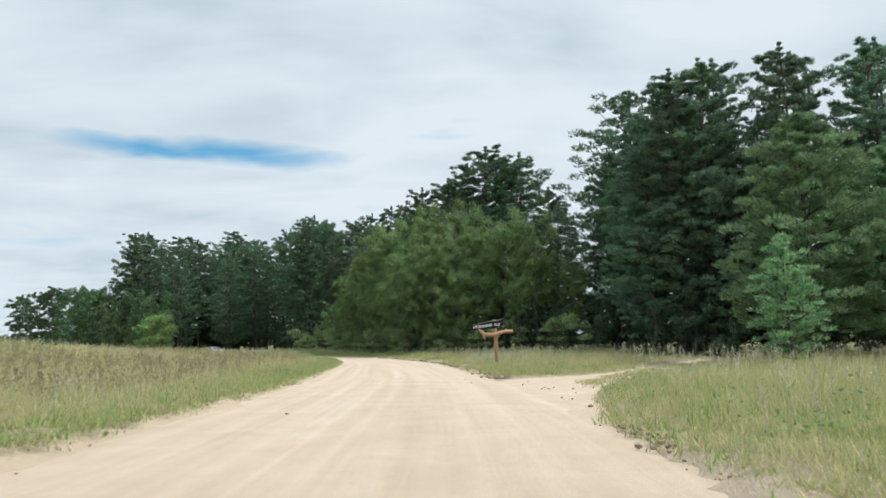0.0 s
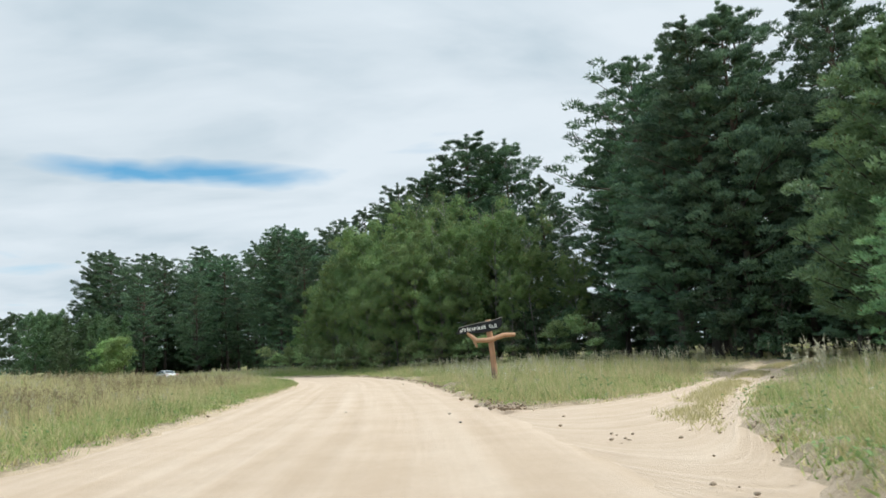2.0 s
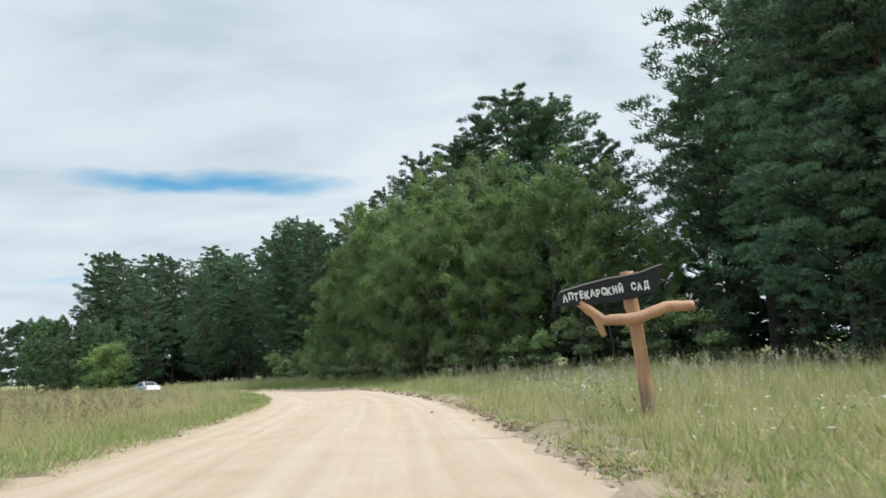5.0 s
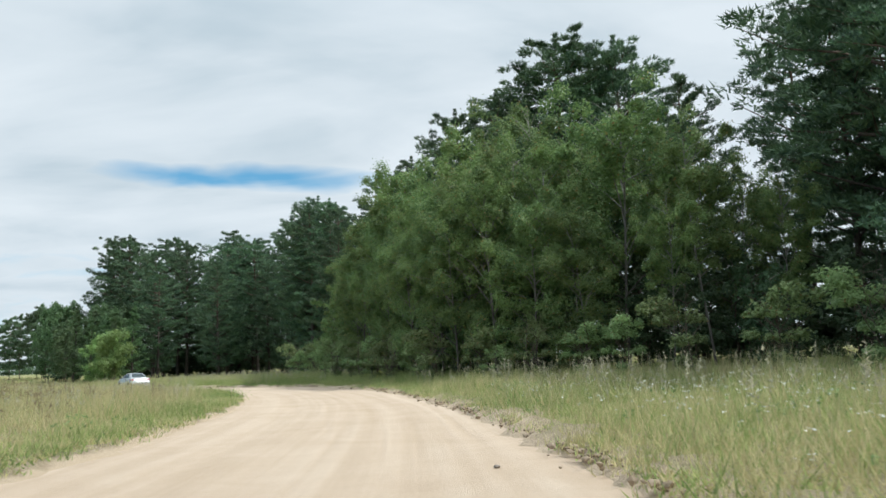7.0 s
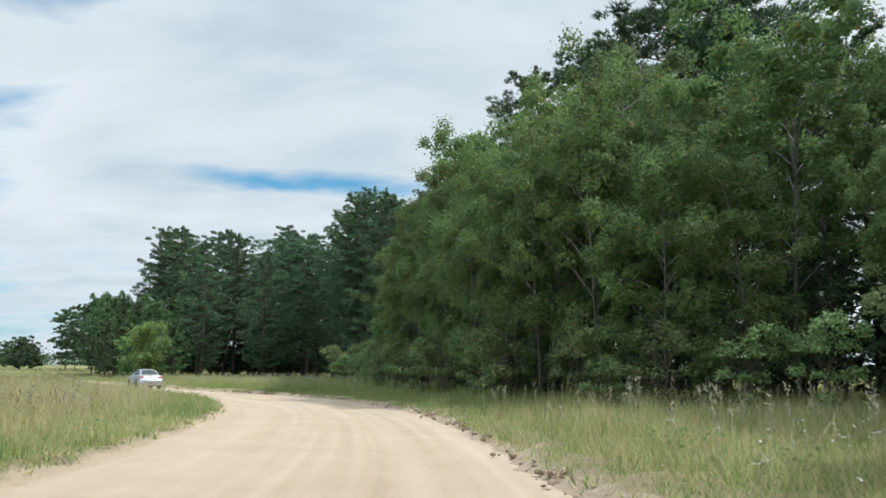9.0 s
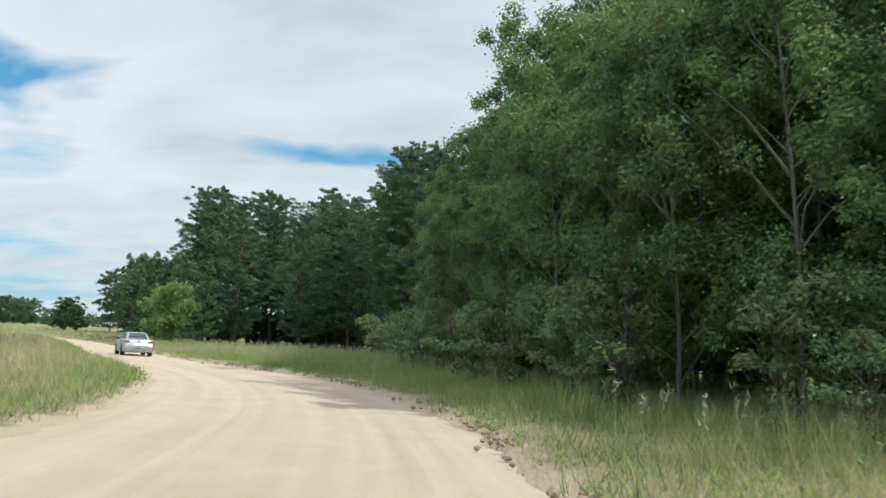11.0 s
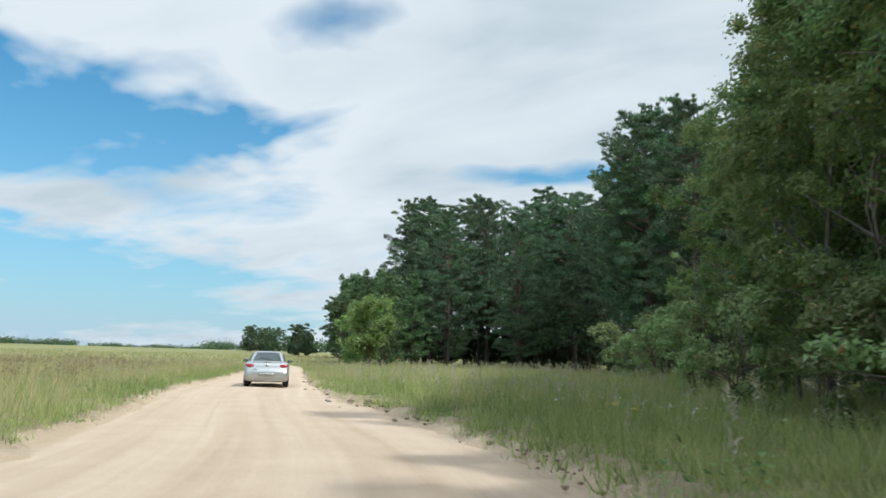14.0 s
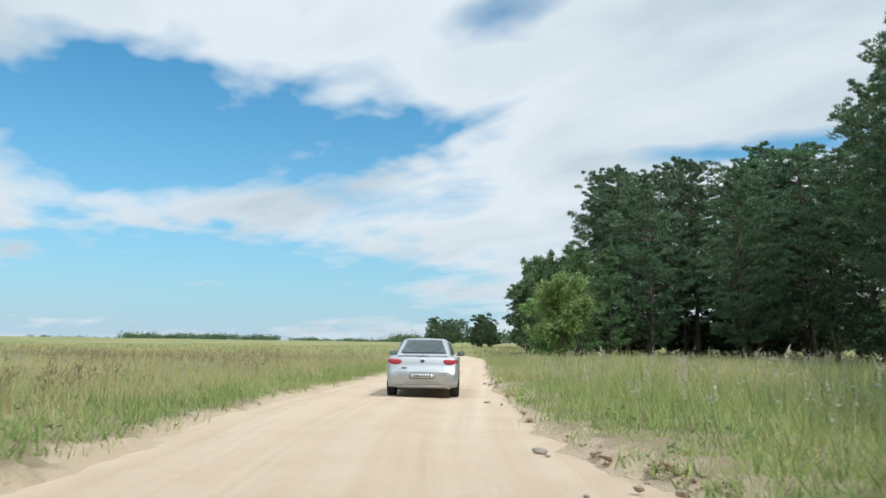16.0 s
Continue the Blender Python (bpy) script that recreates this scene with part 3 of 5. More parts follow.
def broadleaf_meshes(seed, height, base, reach, clumps, per, size, mat=BIRCH_LEAF, bark=BIRCH_BARK, stems=1, spread=1.0, steep=0.0, plume=1.0):
    """Trunk, limbs and crown of a leafy tree or, with several stems, a bush. The leaves stand in clumps round the twigs' ends.
    steep: how far the limbs rise; plume: height of a clump to its width."""
    rng = np.random.default_rng(seed)
    trunks, limb_parts, ends = [], [], []
    for st in range(stems):
        hs = np.linspace(0, 1, 8)
        tilt = rng.normal(0, 0.05, 2) if stems == 1 else np.array([math.cos(st * 2.4), math.sin(st * 2.4)]) * rng.uniform(0.15, 0.5) * reach / height
        top = height * (0.93 if stems == 1 else rng.uniform(0.6, 0.9))
        line = np.stack([tilt[0] * top * hs + 0.15 * np.sin(hs * 4 + seed), tilt[1] * top * hs + 0.15 * np.cos(hs * 5 + seed), top * hs - 0.25 * (hs == 0)], 1)
        trunks.append(tube(line, (0.0050 * height + 0.012) / (stems ** 0.4) * (1 - 0.88 * hs), 7 if stems == 1 else 5))
        for i in range(int(24 / stems) + (4 if stems == 1 else 1)):
            f = base + (0.96 - base) * (i + rng.uniform(0, 1)) / (int(24 / stems) + (4 if stems == 1 else 1))
            az = i * 2.4 + rng.normal(0, 0.5)
            start = np.array([np.interp(f, hs, line[:, k]) for k in range(3)])
            prof = math.sin(math.pi * min(1, 0.20 + 0.76 * (f - base) / (1 - base))) ** 0.7
            length = reach * prof * rng.uniform(0.5, 1.0) * (1 if stems == 1 else 0.7)
            s = np.linspace(0, 1, 4)
            way = np.array([math.cos(az), math.sin(az), rng.uniform(0.35, 1.25) + steep])
            limb = start + way * (length * s)[:, None] - np.array([0, 0, 0.25]) * (length * s ** 2)[:, None]
            limb[1:] += rng.normal(0, 0.05 * length, (3, 3))
            limb_parts.append(tube(limb, (0.011 * length + 0.010) * (1 - 0.85 * s), 4 if stems == 1 else 3))
            ends.append(np.vstack([limb[2:], limb[3:], (limb[1:2] + limb[2:3]) / 2]))
        ends.append(line[-2:])
    ends = np.vstack(ends)
    n = clumps
    centre = ends[rng.permutation(np.resize(np.arange(len(ends)), n))] + rng.normal(0, 0.07 * reach * spread, (n, 3)) * (1, 1, 1.2)
    c = np.repeat(centre, per, 0)
    rad = np.repeat(rng.uniform(0.45, 1.25, n) * 0.125 * reach + 0.10, per)[:, None]
    v = shell(rng, len(c), -0.55)
    # most leaves lie in the clump's outer layer, some strays stand out of it
    depth = np.where(rng.uniform(0, 1, (len(c), 1)) < 0.12, rng.uniform(1.0, 1.7, (len(c), 1)), rng.uniform(0.45, 1.05, (len(c), 1)))
    c = c + v * rad * depth * (1, 1, 0.8 * plume)
    c[:, 2] = np.maximum(c[:, 2], 0.15)
    nrm = unit(v * 0.75 + rng.normal(0, 0.45, c.shape) + (0, 0, 0.35))
    crown = leaves(c, nrm, size * rng.uniform(0.6, 1.35, len(c)), rng)
    return (mesh_from("trunk", *join(trunks + limb_parts), bark, smooth=True), mesh_from("crown", *crown, mat))


def tree(name, meshes, label, category, group):
    root = new(name)
    for kind, me in zip(("trunk", "crown"), meshes):
        part(kind, me, root)
    return tagged(root, label, category, group)


SEEDER = np.random.default_rng(7)


def plant(proto, places, tall, broad=1.0):
    """Copies of a tree at (x, y, height); tall: the height of the first one."""
    first = "planted" not in proto
    proto["planted"] = 1
    for x, y, h in places:
        k = h / tall
        z = float(land(np.array([x]), np.array([y]))[0]) - 0.05
        wide = k * broad * SEEDER.uniform(0.9, 1.12)
        m = Matrix.Translation((x, y, z)) @ Matrix.Rotation(SEEDER.uniform(0, 6.28), 4, "Z") @ Matrix.Diagonal((wide, wide, k, 1))
        if first:
            proto.matrix_basis, first = m, False
        else:
            made = copy_thing(proto, Matrix())
            made.matrix_basis = m


def scatter(rng, corners, n, h0, h1, gap):
    """n places inside a quadrilateral, at least gap metres apart."""
    a, b, c, d = [np.array(p, float) for p in corners]
    out, tries = [], 0
    while len(out) < n and tries < 4000:
        tries += 1
        u, v = rng.uniform(0, 1, 2)
        p = (a * (1 - u) + b * u) * (1 - v) + (d * (1 - u) + c * u) * v
        if all(math.hypot(p[0] - q[0], p[1] - q[1]) > gap for q in out):
            out.append((float(p[0]), float(p[1]), float(rng.uniform(h0, h1))))
    return out


def deal(kinds, places, broad=1.0):
    """Share the places out among the tree kinds."""
    for i, (proto, tall) in enumerate(kinds):
        mine = places[i::len(kinds)]
        if mine:
            plant(proto, mine, tall, broad)


rng = np.random.default_rng(11)
pine_label = "tall Scots pine with dark green needles and bare lower trunk"
NEAR_PINES, FAR_PINES = [], []
for i, (h, base, reach) in enumerate(((23, 0.06, 5.0), (25, 0.20, 5.0), (22, 0.04, 4.9))):
    NEAR_PINES.append((tree("pine_tree", pine_meshes(20 + i, h, base, reach, 80, 9, 110, 0.27, NEEDLE, 0.52, 0.05, 0.8, 0.84, dead=14), pine_label, "tree", "pines of the wood"), h))
for i, (h, base, reach) in enumerate(((25, 0.09, 6.6), (26, 0.22, 6.4), (24, 0.05, 6.6))):
    FAR_PINES.append((tree("pine_tree", pine_meshes(30 + i, h, base, reach, 66, 8, 54, 0.43, NEEDLE_DEEP, 0.42, 0.08, 0.78, 0.90, dead=12), pine_label, "tree", "pines of the far wood"), h))
MID_PINES = []
for i, (h, base, reach) in enumerate(((25, 0.10, 5.6), (26, 0.24, 5.4), (24, 0.06, 5.6))):
    MID_PINES.append((tree("pine_tree", pine_meshes(35 + i, h, base, reach, 72, 8, 66, 0.37, NEEDLE_DEEP, 0.42, 0.08, 0.68, 0.88, dead=14), pine_label, "tree", "pines of the middle wood"), h))
# the tall stand behind the side track
stand = [(17.0, 57.5, 18.0), (18.8, 56.0, 22.5), (20.5, 54.5, 23), (26, 51.5, 22.8), (31, 49, 22), (36, 45.5, 23), (17.5, 63, 21), (20.0, 61, 24), (23.5, 58.5, 24.5), (29, 56, 24), (34.5, 53.5, 24), (40, 50, 24), (42, 41, 22),
         (16.6, 61.0, 13), (24, 49.5, 12), (33, 43.5, 14)]
stand += scatter(rng, ((18, 68), (42, 54), (50, 70), (20, 84)), 10, 22, 26, 4.5)
# pines behind the birches
back = [(10.6, 91, 24.4), (5.9, 93, 25.7), (1.3, 94, 22.7), (-2.3, 95.6, 21.9), (13, 84, 19), (9, 99, 25), (2, 101, 24), (15.5, 95, 20), (-3.5, 104, 22), (-8, 110, 22), (18, 74, 20), (21, 86, 24), (7, 108, 24), (-2, 115, 23), (-12, 122, 23), (-6, 128, 24)]
# the dark middle wood and the western grove
middle = [(-24, 141, 25.5), (-25.4, 153, 27.6), (-27.5, 143, 25.6), (-29, 147, 25.6), (-28, 150, 28.0), (-31, 156, 28), (-22, 135, 23), (-19, 145, 26), (-35, 161, 27), (-27, 160, 28), (-16, 152, 26), (-20, 158, 27), (-38, 168, 27), (-33, 172, 28), (-25, 168, 27), (-15, 137, 24), (-43, 172, 22), (-12, 146, 25), (-48.3, 160, 20.5), (-51, 167, 22)]
grove = [(-52, 186, 26.6), (-56.5, 190, 28), (-60.5, 196, 30), (-62.6, 177, 25), (-62.4, 164, 20), (-67, 172, 23), (-72.6, 177, 23), (-81, 189, 29), (-84.3, 190, 29), (-78, 184, 27), (-55, 179, 25), (-49, 179, 25), (-67, 183, 27), (-46, 187, 26), (-73, 190, 28), (-87, 196, 27)]
grove += scatter(rng, ((-45, 195), (-66, 200), (-88, 202), (-70, 225)), 7, 25, 29, 4.5)
front = [p for i, p in enumerate(stand[:16]) if i not in (7, 8, 9, 10, 11, 6)]
deal(NEAR_PINES, front)
deal(MID_PINES, stand[6:12])
deal(MID_PINES, [(x, y, h + 0.8) for x, y, h in back[:2]] + [(8.2, 92.5, 25)], 1.25)
deal(MID_PINES, back[2:5] + [(3.6, 95, 25.0)])
deal(MID_PINES, back[5:] + [(x + 1.0, y, h) for x, y, h in middle])
deal(FAR_PINES, stand[16:] + [(x + 2.5, y, h * 1.06) for x, y, h in grove])

# the young pines beside the track
young = tree("young_pine", pine_meshes(40, 12.6, 0.04, 4.4, 96, 9, 90, 0.25, NEEDLE_YOUNG, 0.75, 0.25, 0.8, 0.80), "bushy young pine with bright green needles beside the track", "tree", "young pines")
plant(young, [(18.6, 36.5, 12.8), (24.5, 38, 11.5)], 12.6, 1.15)
small = tree("young_pine", pine_meshes(41, 5.6, 0.04, 1.9, 46, 5, 46, 0.20, NEEDLE_YOUNG, 0.8, 0.3, 0.8, 0.7), "small young pine with pale green needles in grass", "tree", "young pines")
plant(small, [(15.2, 31.5, 5.7), (20.5, 31.0, 4.2), (22, 29, 6.5)], 5.6)

# the leafy belt on the inside of the bend
birch_label = "leafy birch with green crown at the wood's edge"
NEAR_BIRCHES, BIRCHES = [], []
for i, (h, base, reach) in enumerate(((16, 0.34, 3.5), (15, 0.24, 3.6), (17, 0.38, 3.4))):
    NEAR_BIRCHES.append((tree("birch_tree", broadleaf_meshes(70 + i, h, base, reach, 90, 250, 0.135, BIRCH_PALE if i != 1 else BIRCH_LEAF, steep=0.35, plume=1.5), birch_label, "tree", "birches at the wood's edge"), h))
for i, (h, base, reach) in enumerate(((17, 0.24, 3.7), (15, 0.16, 3.8), (19, 0.30, 3.5))):
    BIRCHES.append((tree("birch_tree", broadleaf_meshes(60 + i, h, base, reach, 90, 95, 0.21, BIRCH_PALE if i == 0 else BIRCH_LEAF, steep=0.35, plume=1.5), birch_label, "tree", "birches at the wood's edge"), h))
deal(NEAR_BIRCHES, [(-1, 79, 13), (3, 82, 18.5), (0.5, 86.5, 19), (-3, 91, 18.5), (6.5, 74.5, 15.5), (9.5, 71, 12), (12.5, 70, 9.5), (2.2, 75, 12), (1, 78.5, 15), (4.5, 78, 15.5), (-2.5, 85, 15), (7, 68, 8.5), (10, 80, 17), (-4.5, 97, 18.5), (-6, 92, 16.5), (-8.3, 98, 16.5),
                   ])
EDGE_BIRCHES = []
for i, (h, reach) in enumerate(((11, 2.9), (12, 3.0))):
    EDGE_BIRCHES.append((tree("birch_tree", broadleaf_meshes(75 + i, h, 0.05, reach, 120, 210, 0.105, BIRCH_PALE if i else BIRCH_LEAF, steep=0.3, plume=1.4), "young birch leafy down to the grass beside the road", "tree", "birches at the wood's edge"), h))
deal(EDGE_BIRCHES, [(-2.6, 75.5, 9.5), (-5.4, 81.0, 9.5), (-7.6, 86.5, 10.5), (-9.6, 92.0, 9.5), (1.6, 71.5, 8.5), (-0.6, 73.6, 11), (-7.0, 94.0, 15.5), (-5.0, 88.5, 15.5), (-9.5, 99.5, 14.5), (-11.0, 96.0, 13.0), (-12.5, 101.0, 12.0), (-14.0, 106.0, 11.0), (-3.6, 78.8, 11.5), (-5.8, 84.0, 12), (-8.0, 90.0, 12), (-11.6, 98.0, 8), (3.6, 70.2, 8), (-1.8, 77.8, 12)])
deal(BIRCHES, [(6, 85, 17), (-6.0, 101, 20.5), (-8.6, 111, 21), (-7, 105, 17), (-11, 116, 18.5), (-11.5, 121, 20), (-12, 127, 18), (13, 76, 11), (-1.5, 100, 18), (-14, 133, 19), (-20, 127, 9), (-17.5, 117, 8)])
shrub_a = tree("hazel_shrub", broadleaf_meshes(80, 4.2, 0.05, 1.7, 34, 70, 0.115, SHRUB_LEAF, SHRUB_BARK, 4), "loose leafy shrub at the edge of the wood", "shrub", "shrubs")
plant(shrub_a, [(4.6, 67.5, 3.6), (3.0, 68.8, 3.4), (7.0, 66, 4.5), (1.5, 76, 4.2), (-0.5, 83, 4), (-3.5, 90, 4.5), (-7, 96, 4.2), (-13, 102, 5), (-17, 110, 4.4), (-21, 118, 4.5), (-23.6, 122.5, 4.2), (-25, 128, 6), (-24, 133, 4.5), (9.5, 64, 4.5), (12, 61.5, 5), (3.0, 72.5, 5), (-9, 100, 4), (-15.5, 106.5, 5.2), (-19.5, 114, 5),
                (-1.4, 71.8, 3.6), (-3.6, 75.2, 4.0), (-5.2, 78.2, 3.4), (-6.6, 80.8, 4.2), (-8.2, 84.0, 3.6), (-9.4, 86.6, 4.4), (-10.8, 89.8, 3.8), (-12.6, 93.0, 4.2), (-14.4, 97.0, 3.4), (1.2, 69.6, 3.8), (-0.4, 70.4, 2.4), (-4.6, 76.4, 2.6), (-7.2, 82.6, 2.4)], 4.2)
willow = tree("willow_bush", broadleaf_meshes(90, 6.6, 0.03, 3.4, 120, 70, 0.20, WILLOW_LEAF, SHRUB_BARK, 6, plume=1.3), "rounded light green willow bush beside the road", "shrub", "willows")
plant(willow, [(-53, 135.5, 8.0), (-56.5, 140, 8.2)], 6.6, 0.95)
copse = [(-62, 151, 10.5), (-64, 156, 12.5), (-69, 160, 12.5), (-78, 165, 11), (-75, 169, 14), (-85, 177, 15.5), (-90, 187, 16), (-93, 184, 16), (-96, 190, 17), (-88, 181, 15), (-66, 163, 13), (-82, 186, 15), (-71, 154, 9)]
ALDER = tree("alder_tree", broadleaf_meshes(95, 11, 0.06, 2.7, 112, 44, 0.28, ALDER_LEAF, SHRUB_BARK, steep=0.6, plume=1.7), "round green alder among meadow grass", "tree", "alders")
plant(ALDER, copse, 11)
SPRUCE = tree("young_spruce", pine_meshes(42, 9.0, 0.04, 2.3, 44, 5, 20, 0.36, ALDER_LEAF, 0.95, 0.1, 0.9, 0.8), "pointed young spruce in the roadside copse", "tree", "young spruces")
plant(SPRUCE, [(-58.5, 146, 9.5), (-60.5, 150, 11.5), (-64.5, 150, 10.5), (-67, 158, 13), (-73, 160, 11.5), (-60, 155, 12.5), (-80, 172, 14)], 9.0)
ASH = tree("ash_tree", broadleaf_meshes(98, 21, 0.08, 6.0, 110, 64, 0.42, FAR_LEAF, SHRUB_BARK), "tall green ash standing beyond the meadow", "tree", "far ashes")
plant(ASH, [(-124, 232, 21), (-128, 238, 22), (-117, 226, 20), (-132, 242, 20), (-146, 250, 19), (-150, 256, 20), (-140, 246, 20)], 21)
FARTREE = tree("field_tree", broadleaf_meshes(97, 10, 0.04, 4.3, 140, 40, 0.40, FAR_LEAF, SHRUB_BARK), "dark round tree far across the field", "tree", "far field trees")
plant(FARTREE, [(-161, 250, 10), (-168, 258, 7), (-231, 301, 11), (-238, 306, 10), (-224, 305, 9), (-243, 320, 9), (-252, 326, 9), (-291, 384, 13), (-300, 380, 13), (-280, 392, 12), (-210, 300, 7), (-190, 280, 7), (-310, 395, 13), (-265, 345, 10), (-274, 352, 10), (-154, 246, 8), (-180, 275, 8)], 10)

# dark undergrowth added to fill the woods below the crowns, standing in for shade
under_near = tree("undergrowth_bush", broadleaf_meshes(102, 6.0, 0.03, 2.6, 48, 52, 0.15, FAR_LEAF, SHRUB_BARK, 3), "dark bush added between the trunks to stand in for shade", "shrub", "undergrowth")
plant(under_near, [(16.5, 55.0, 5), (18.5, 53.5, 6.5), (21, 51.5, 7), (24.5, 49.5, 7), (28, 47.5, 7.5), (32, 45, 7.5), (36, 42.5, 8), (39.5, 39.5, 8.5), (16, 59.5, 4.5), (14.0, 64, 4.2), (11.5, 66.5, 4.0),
                  (9, 72, 6), (6.5, 76, 6.5), (4, 74.5, 5), (2.5, 79.5, 7), (0.5, 81, 6.5), (-1.2, 86.5, 7), (-2.5, 82.5, 5), (-4.5, 91, 6.5), (-6.2, 95.5, 6.5), (-7.5, 101, 6.5), (-3.8, 87.5, 5), (12, 74, 8), (8, 79, 8), (5, 84, 8), (1, 90, 8), (-3, 95, 8), (-5, 104, 8), (-9, 107, 7), (11.5, 70.5, 6), (14.5, 67.5, 6), (0.0, 76.9, 5), (-1.9, 79.6, 4.6), (1.6, 74.2, 4.4), (-8.6, 104, 6), (-9.6, 109, 6), (-7.6, 100.2, 5), (-10.6, 113, 6), (-5.6, 93.8, 5), (-4.2, 89.6, 4.6), (-11, 113, 6), (-11.5, 118.5, 6.5), (-12, 124, 7), (-9.5, 116, 7)], 6.0)
under = tree("undergrowth_bush", broadleaf_meshes(101, 6.5, 0.03, 2.6, 52, 15, 0.33, FAR_LEAF, SHRUB_BARK, 2), "dark bush added between the trunks to stand in for shade", "shrub", "undergrowth")
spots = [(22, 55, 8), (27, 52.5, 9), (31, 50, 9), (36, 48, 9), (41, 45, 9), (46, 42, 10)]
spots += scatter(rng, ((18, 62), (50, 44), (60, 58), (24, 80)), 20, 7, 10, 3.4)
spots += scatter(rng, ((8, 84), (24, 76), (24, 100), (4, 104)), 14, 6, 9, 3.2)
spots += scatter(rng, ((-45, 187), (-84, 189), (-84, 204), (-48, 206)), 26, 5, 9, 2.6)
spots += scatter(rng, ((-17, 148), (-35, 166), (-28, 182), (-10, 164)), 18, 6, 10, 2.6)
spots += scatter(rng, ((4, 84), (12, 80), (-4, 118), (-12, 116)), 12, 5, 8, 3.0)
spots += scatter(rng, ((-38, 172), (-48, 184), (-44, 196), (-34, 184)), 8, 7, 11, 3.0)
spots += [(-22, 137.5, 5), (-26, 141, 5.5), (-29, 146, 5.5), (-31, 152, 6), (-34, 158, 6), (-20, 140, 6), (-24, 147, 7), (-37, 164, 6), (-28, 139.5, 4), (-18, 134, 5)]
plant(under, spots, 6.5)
# thickets added at the back to close the woods and their bright gaps
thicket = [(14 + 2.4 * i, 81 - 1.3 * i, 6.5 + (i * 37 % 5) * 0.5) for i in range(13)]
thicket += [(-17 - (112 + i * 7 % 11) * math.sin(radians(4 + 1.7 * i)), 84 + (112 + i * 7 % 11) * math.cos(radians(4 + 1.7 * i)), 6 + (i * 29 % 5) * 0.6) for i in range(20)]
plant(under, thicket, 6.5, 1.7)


def far_woods():
    """The low wooded skyline across the fields."""
    g = np.random.default_rng(77)
    pieces = []
    for az0, az1, dist, count, h in ((47.5, 56, 640, 110, 4.5), (57, 68, 560, 170, 5.2), (40, 48, 520, 110, 6.5), (30, 41, 420, 60, 8.0), (68, 74, 700, 25, 3.5), (10, 32, 420, 160, 14.0)):
        for a in g.uniform(az0, az1, count):
            d = dist * g.uniform(0.97, 1.06)
            x, y = -18 - d * math.sin(radians(a)), 85 + d * math.cos(radians(a))
            z = float(land(np.array([x]), np.array([y]))[0])
            hh = h * g.uniform(0.65, 1.15)
            n = 64
            c = g.normal(0, 1, (n, 3)) * (hh * 0.42, hh * 0.42, hh * 0.24) + (x, y, z + hh * 0.42)
            c[:, 2] = np.maximum(c[:, 2], z + 0.4)
            pieces.append(leaves(c, unit(g.normal(0, 1, (n, 3)) + (0, 0, 0.4)), (hh * 0.10 + 0.5) * g.uniform(0.6, 1.3, n), g))
    V, F = join(pieces)
    tagged(new("far_woods", mesh_from("far_woods", V, F, FAR_LEAF)), "hazy green skyline of distant woods across the fields", "woods", kind="stuff")


far_woods()


# ---------------------------------------------------------------- the wooden signpost
def wood_material(name, dark, light, weather, grey_to=None):
    m, n = material(name)
    co = n("ShaderNodeTexCoord").outputs["Object"]
    grain = n.noise(n("ShaderNodeMapping", {0: co, 3: (14.0, 14.0, 1.6)}).outputs[0], 1.6, 6.0, 0.65, 0.8)
    blot = n.noise(co, 2.4, 4.0)
    col = n.mix(grain, (*dark, 1), (*light, 1))
    col = n.mix(n.math("MULTIPLY", n.ramp(blot, [(0.42, (0, 0, 0)), (0.66, (1, 1, 1))]), 0.55), col, (*weather, 1))
    if grey_to:
        # the foot has greyed where damp grass stands against it
        z = n("ShaderNodeSeparateXYZ", [co]).outputs[2]
        reach = n.math("ADD", z, n.math("MULTIPLY", n.math("SUBTRACT", n.noise(n("ShaderNodeMapping", {0: co, 3: (6.0, 6.0, 0.8)}).outputs[0], 1.5, 4.0), 0.5), 1.1))
        grey = n.ramp(n.math("SUBTRACT", n.math("ADD", reach, 0.5), grey_to), [(0.36, (1, 1, 1)), (0.62, (0, 0, 0))])
        col = n.mix(n.math("MULTIPLY", grey, 0.8), col, n.mix(grain, (0.15, 0.11, 0.08, 1), (0.29, 0.215, 0.155, 1)))
    finish(n, col, 0.62, bump=grain, strength=0.5, distance=0.012)
    return m


PEELED = wood_material("peeled_pine_log", (0.38, 0.19, 0.10), (0.64, 0.38, 0.22), (0.30, 0.19, 0.12))
POST_WOOD = wood_material("peeled_pine_post", (0.36, 0.175, 0.09), (0.62, 0.36, 0.21), (0.28, 0.18, 0.115), 0.62)
END_GRAIN = plain("pale_sawn_end", (0.55, 0.40, 0.26), 0.7, scale=30.0)
BOARD_BLACK = plain("black_painted_board", (0.014, 0.015, 0.018), 0.8, scale=14.0, vary=0.4, bump=0.2)
BOARD_EDGE = plain("worn_board_edge", (0.34, 0.31, 0.28), 0.7, scale=20.0, vary=0.3)
WHITE_PAINT = plain("white_lettering", (0.78, 0.78, 0.76), 0.6, scale=20.0)


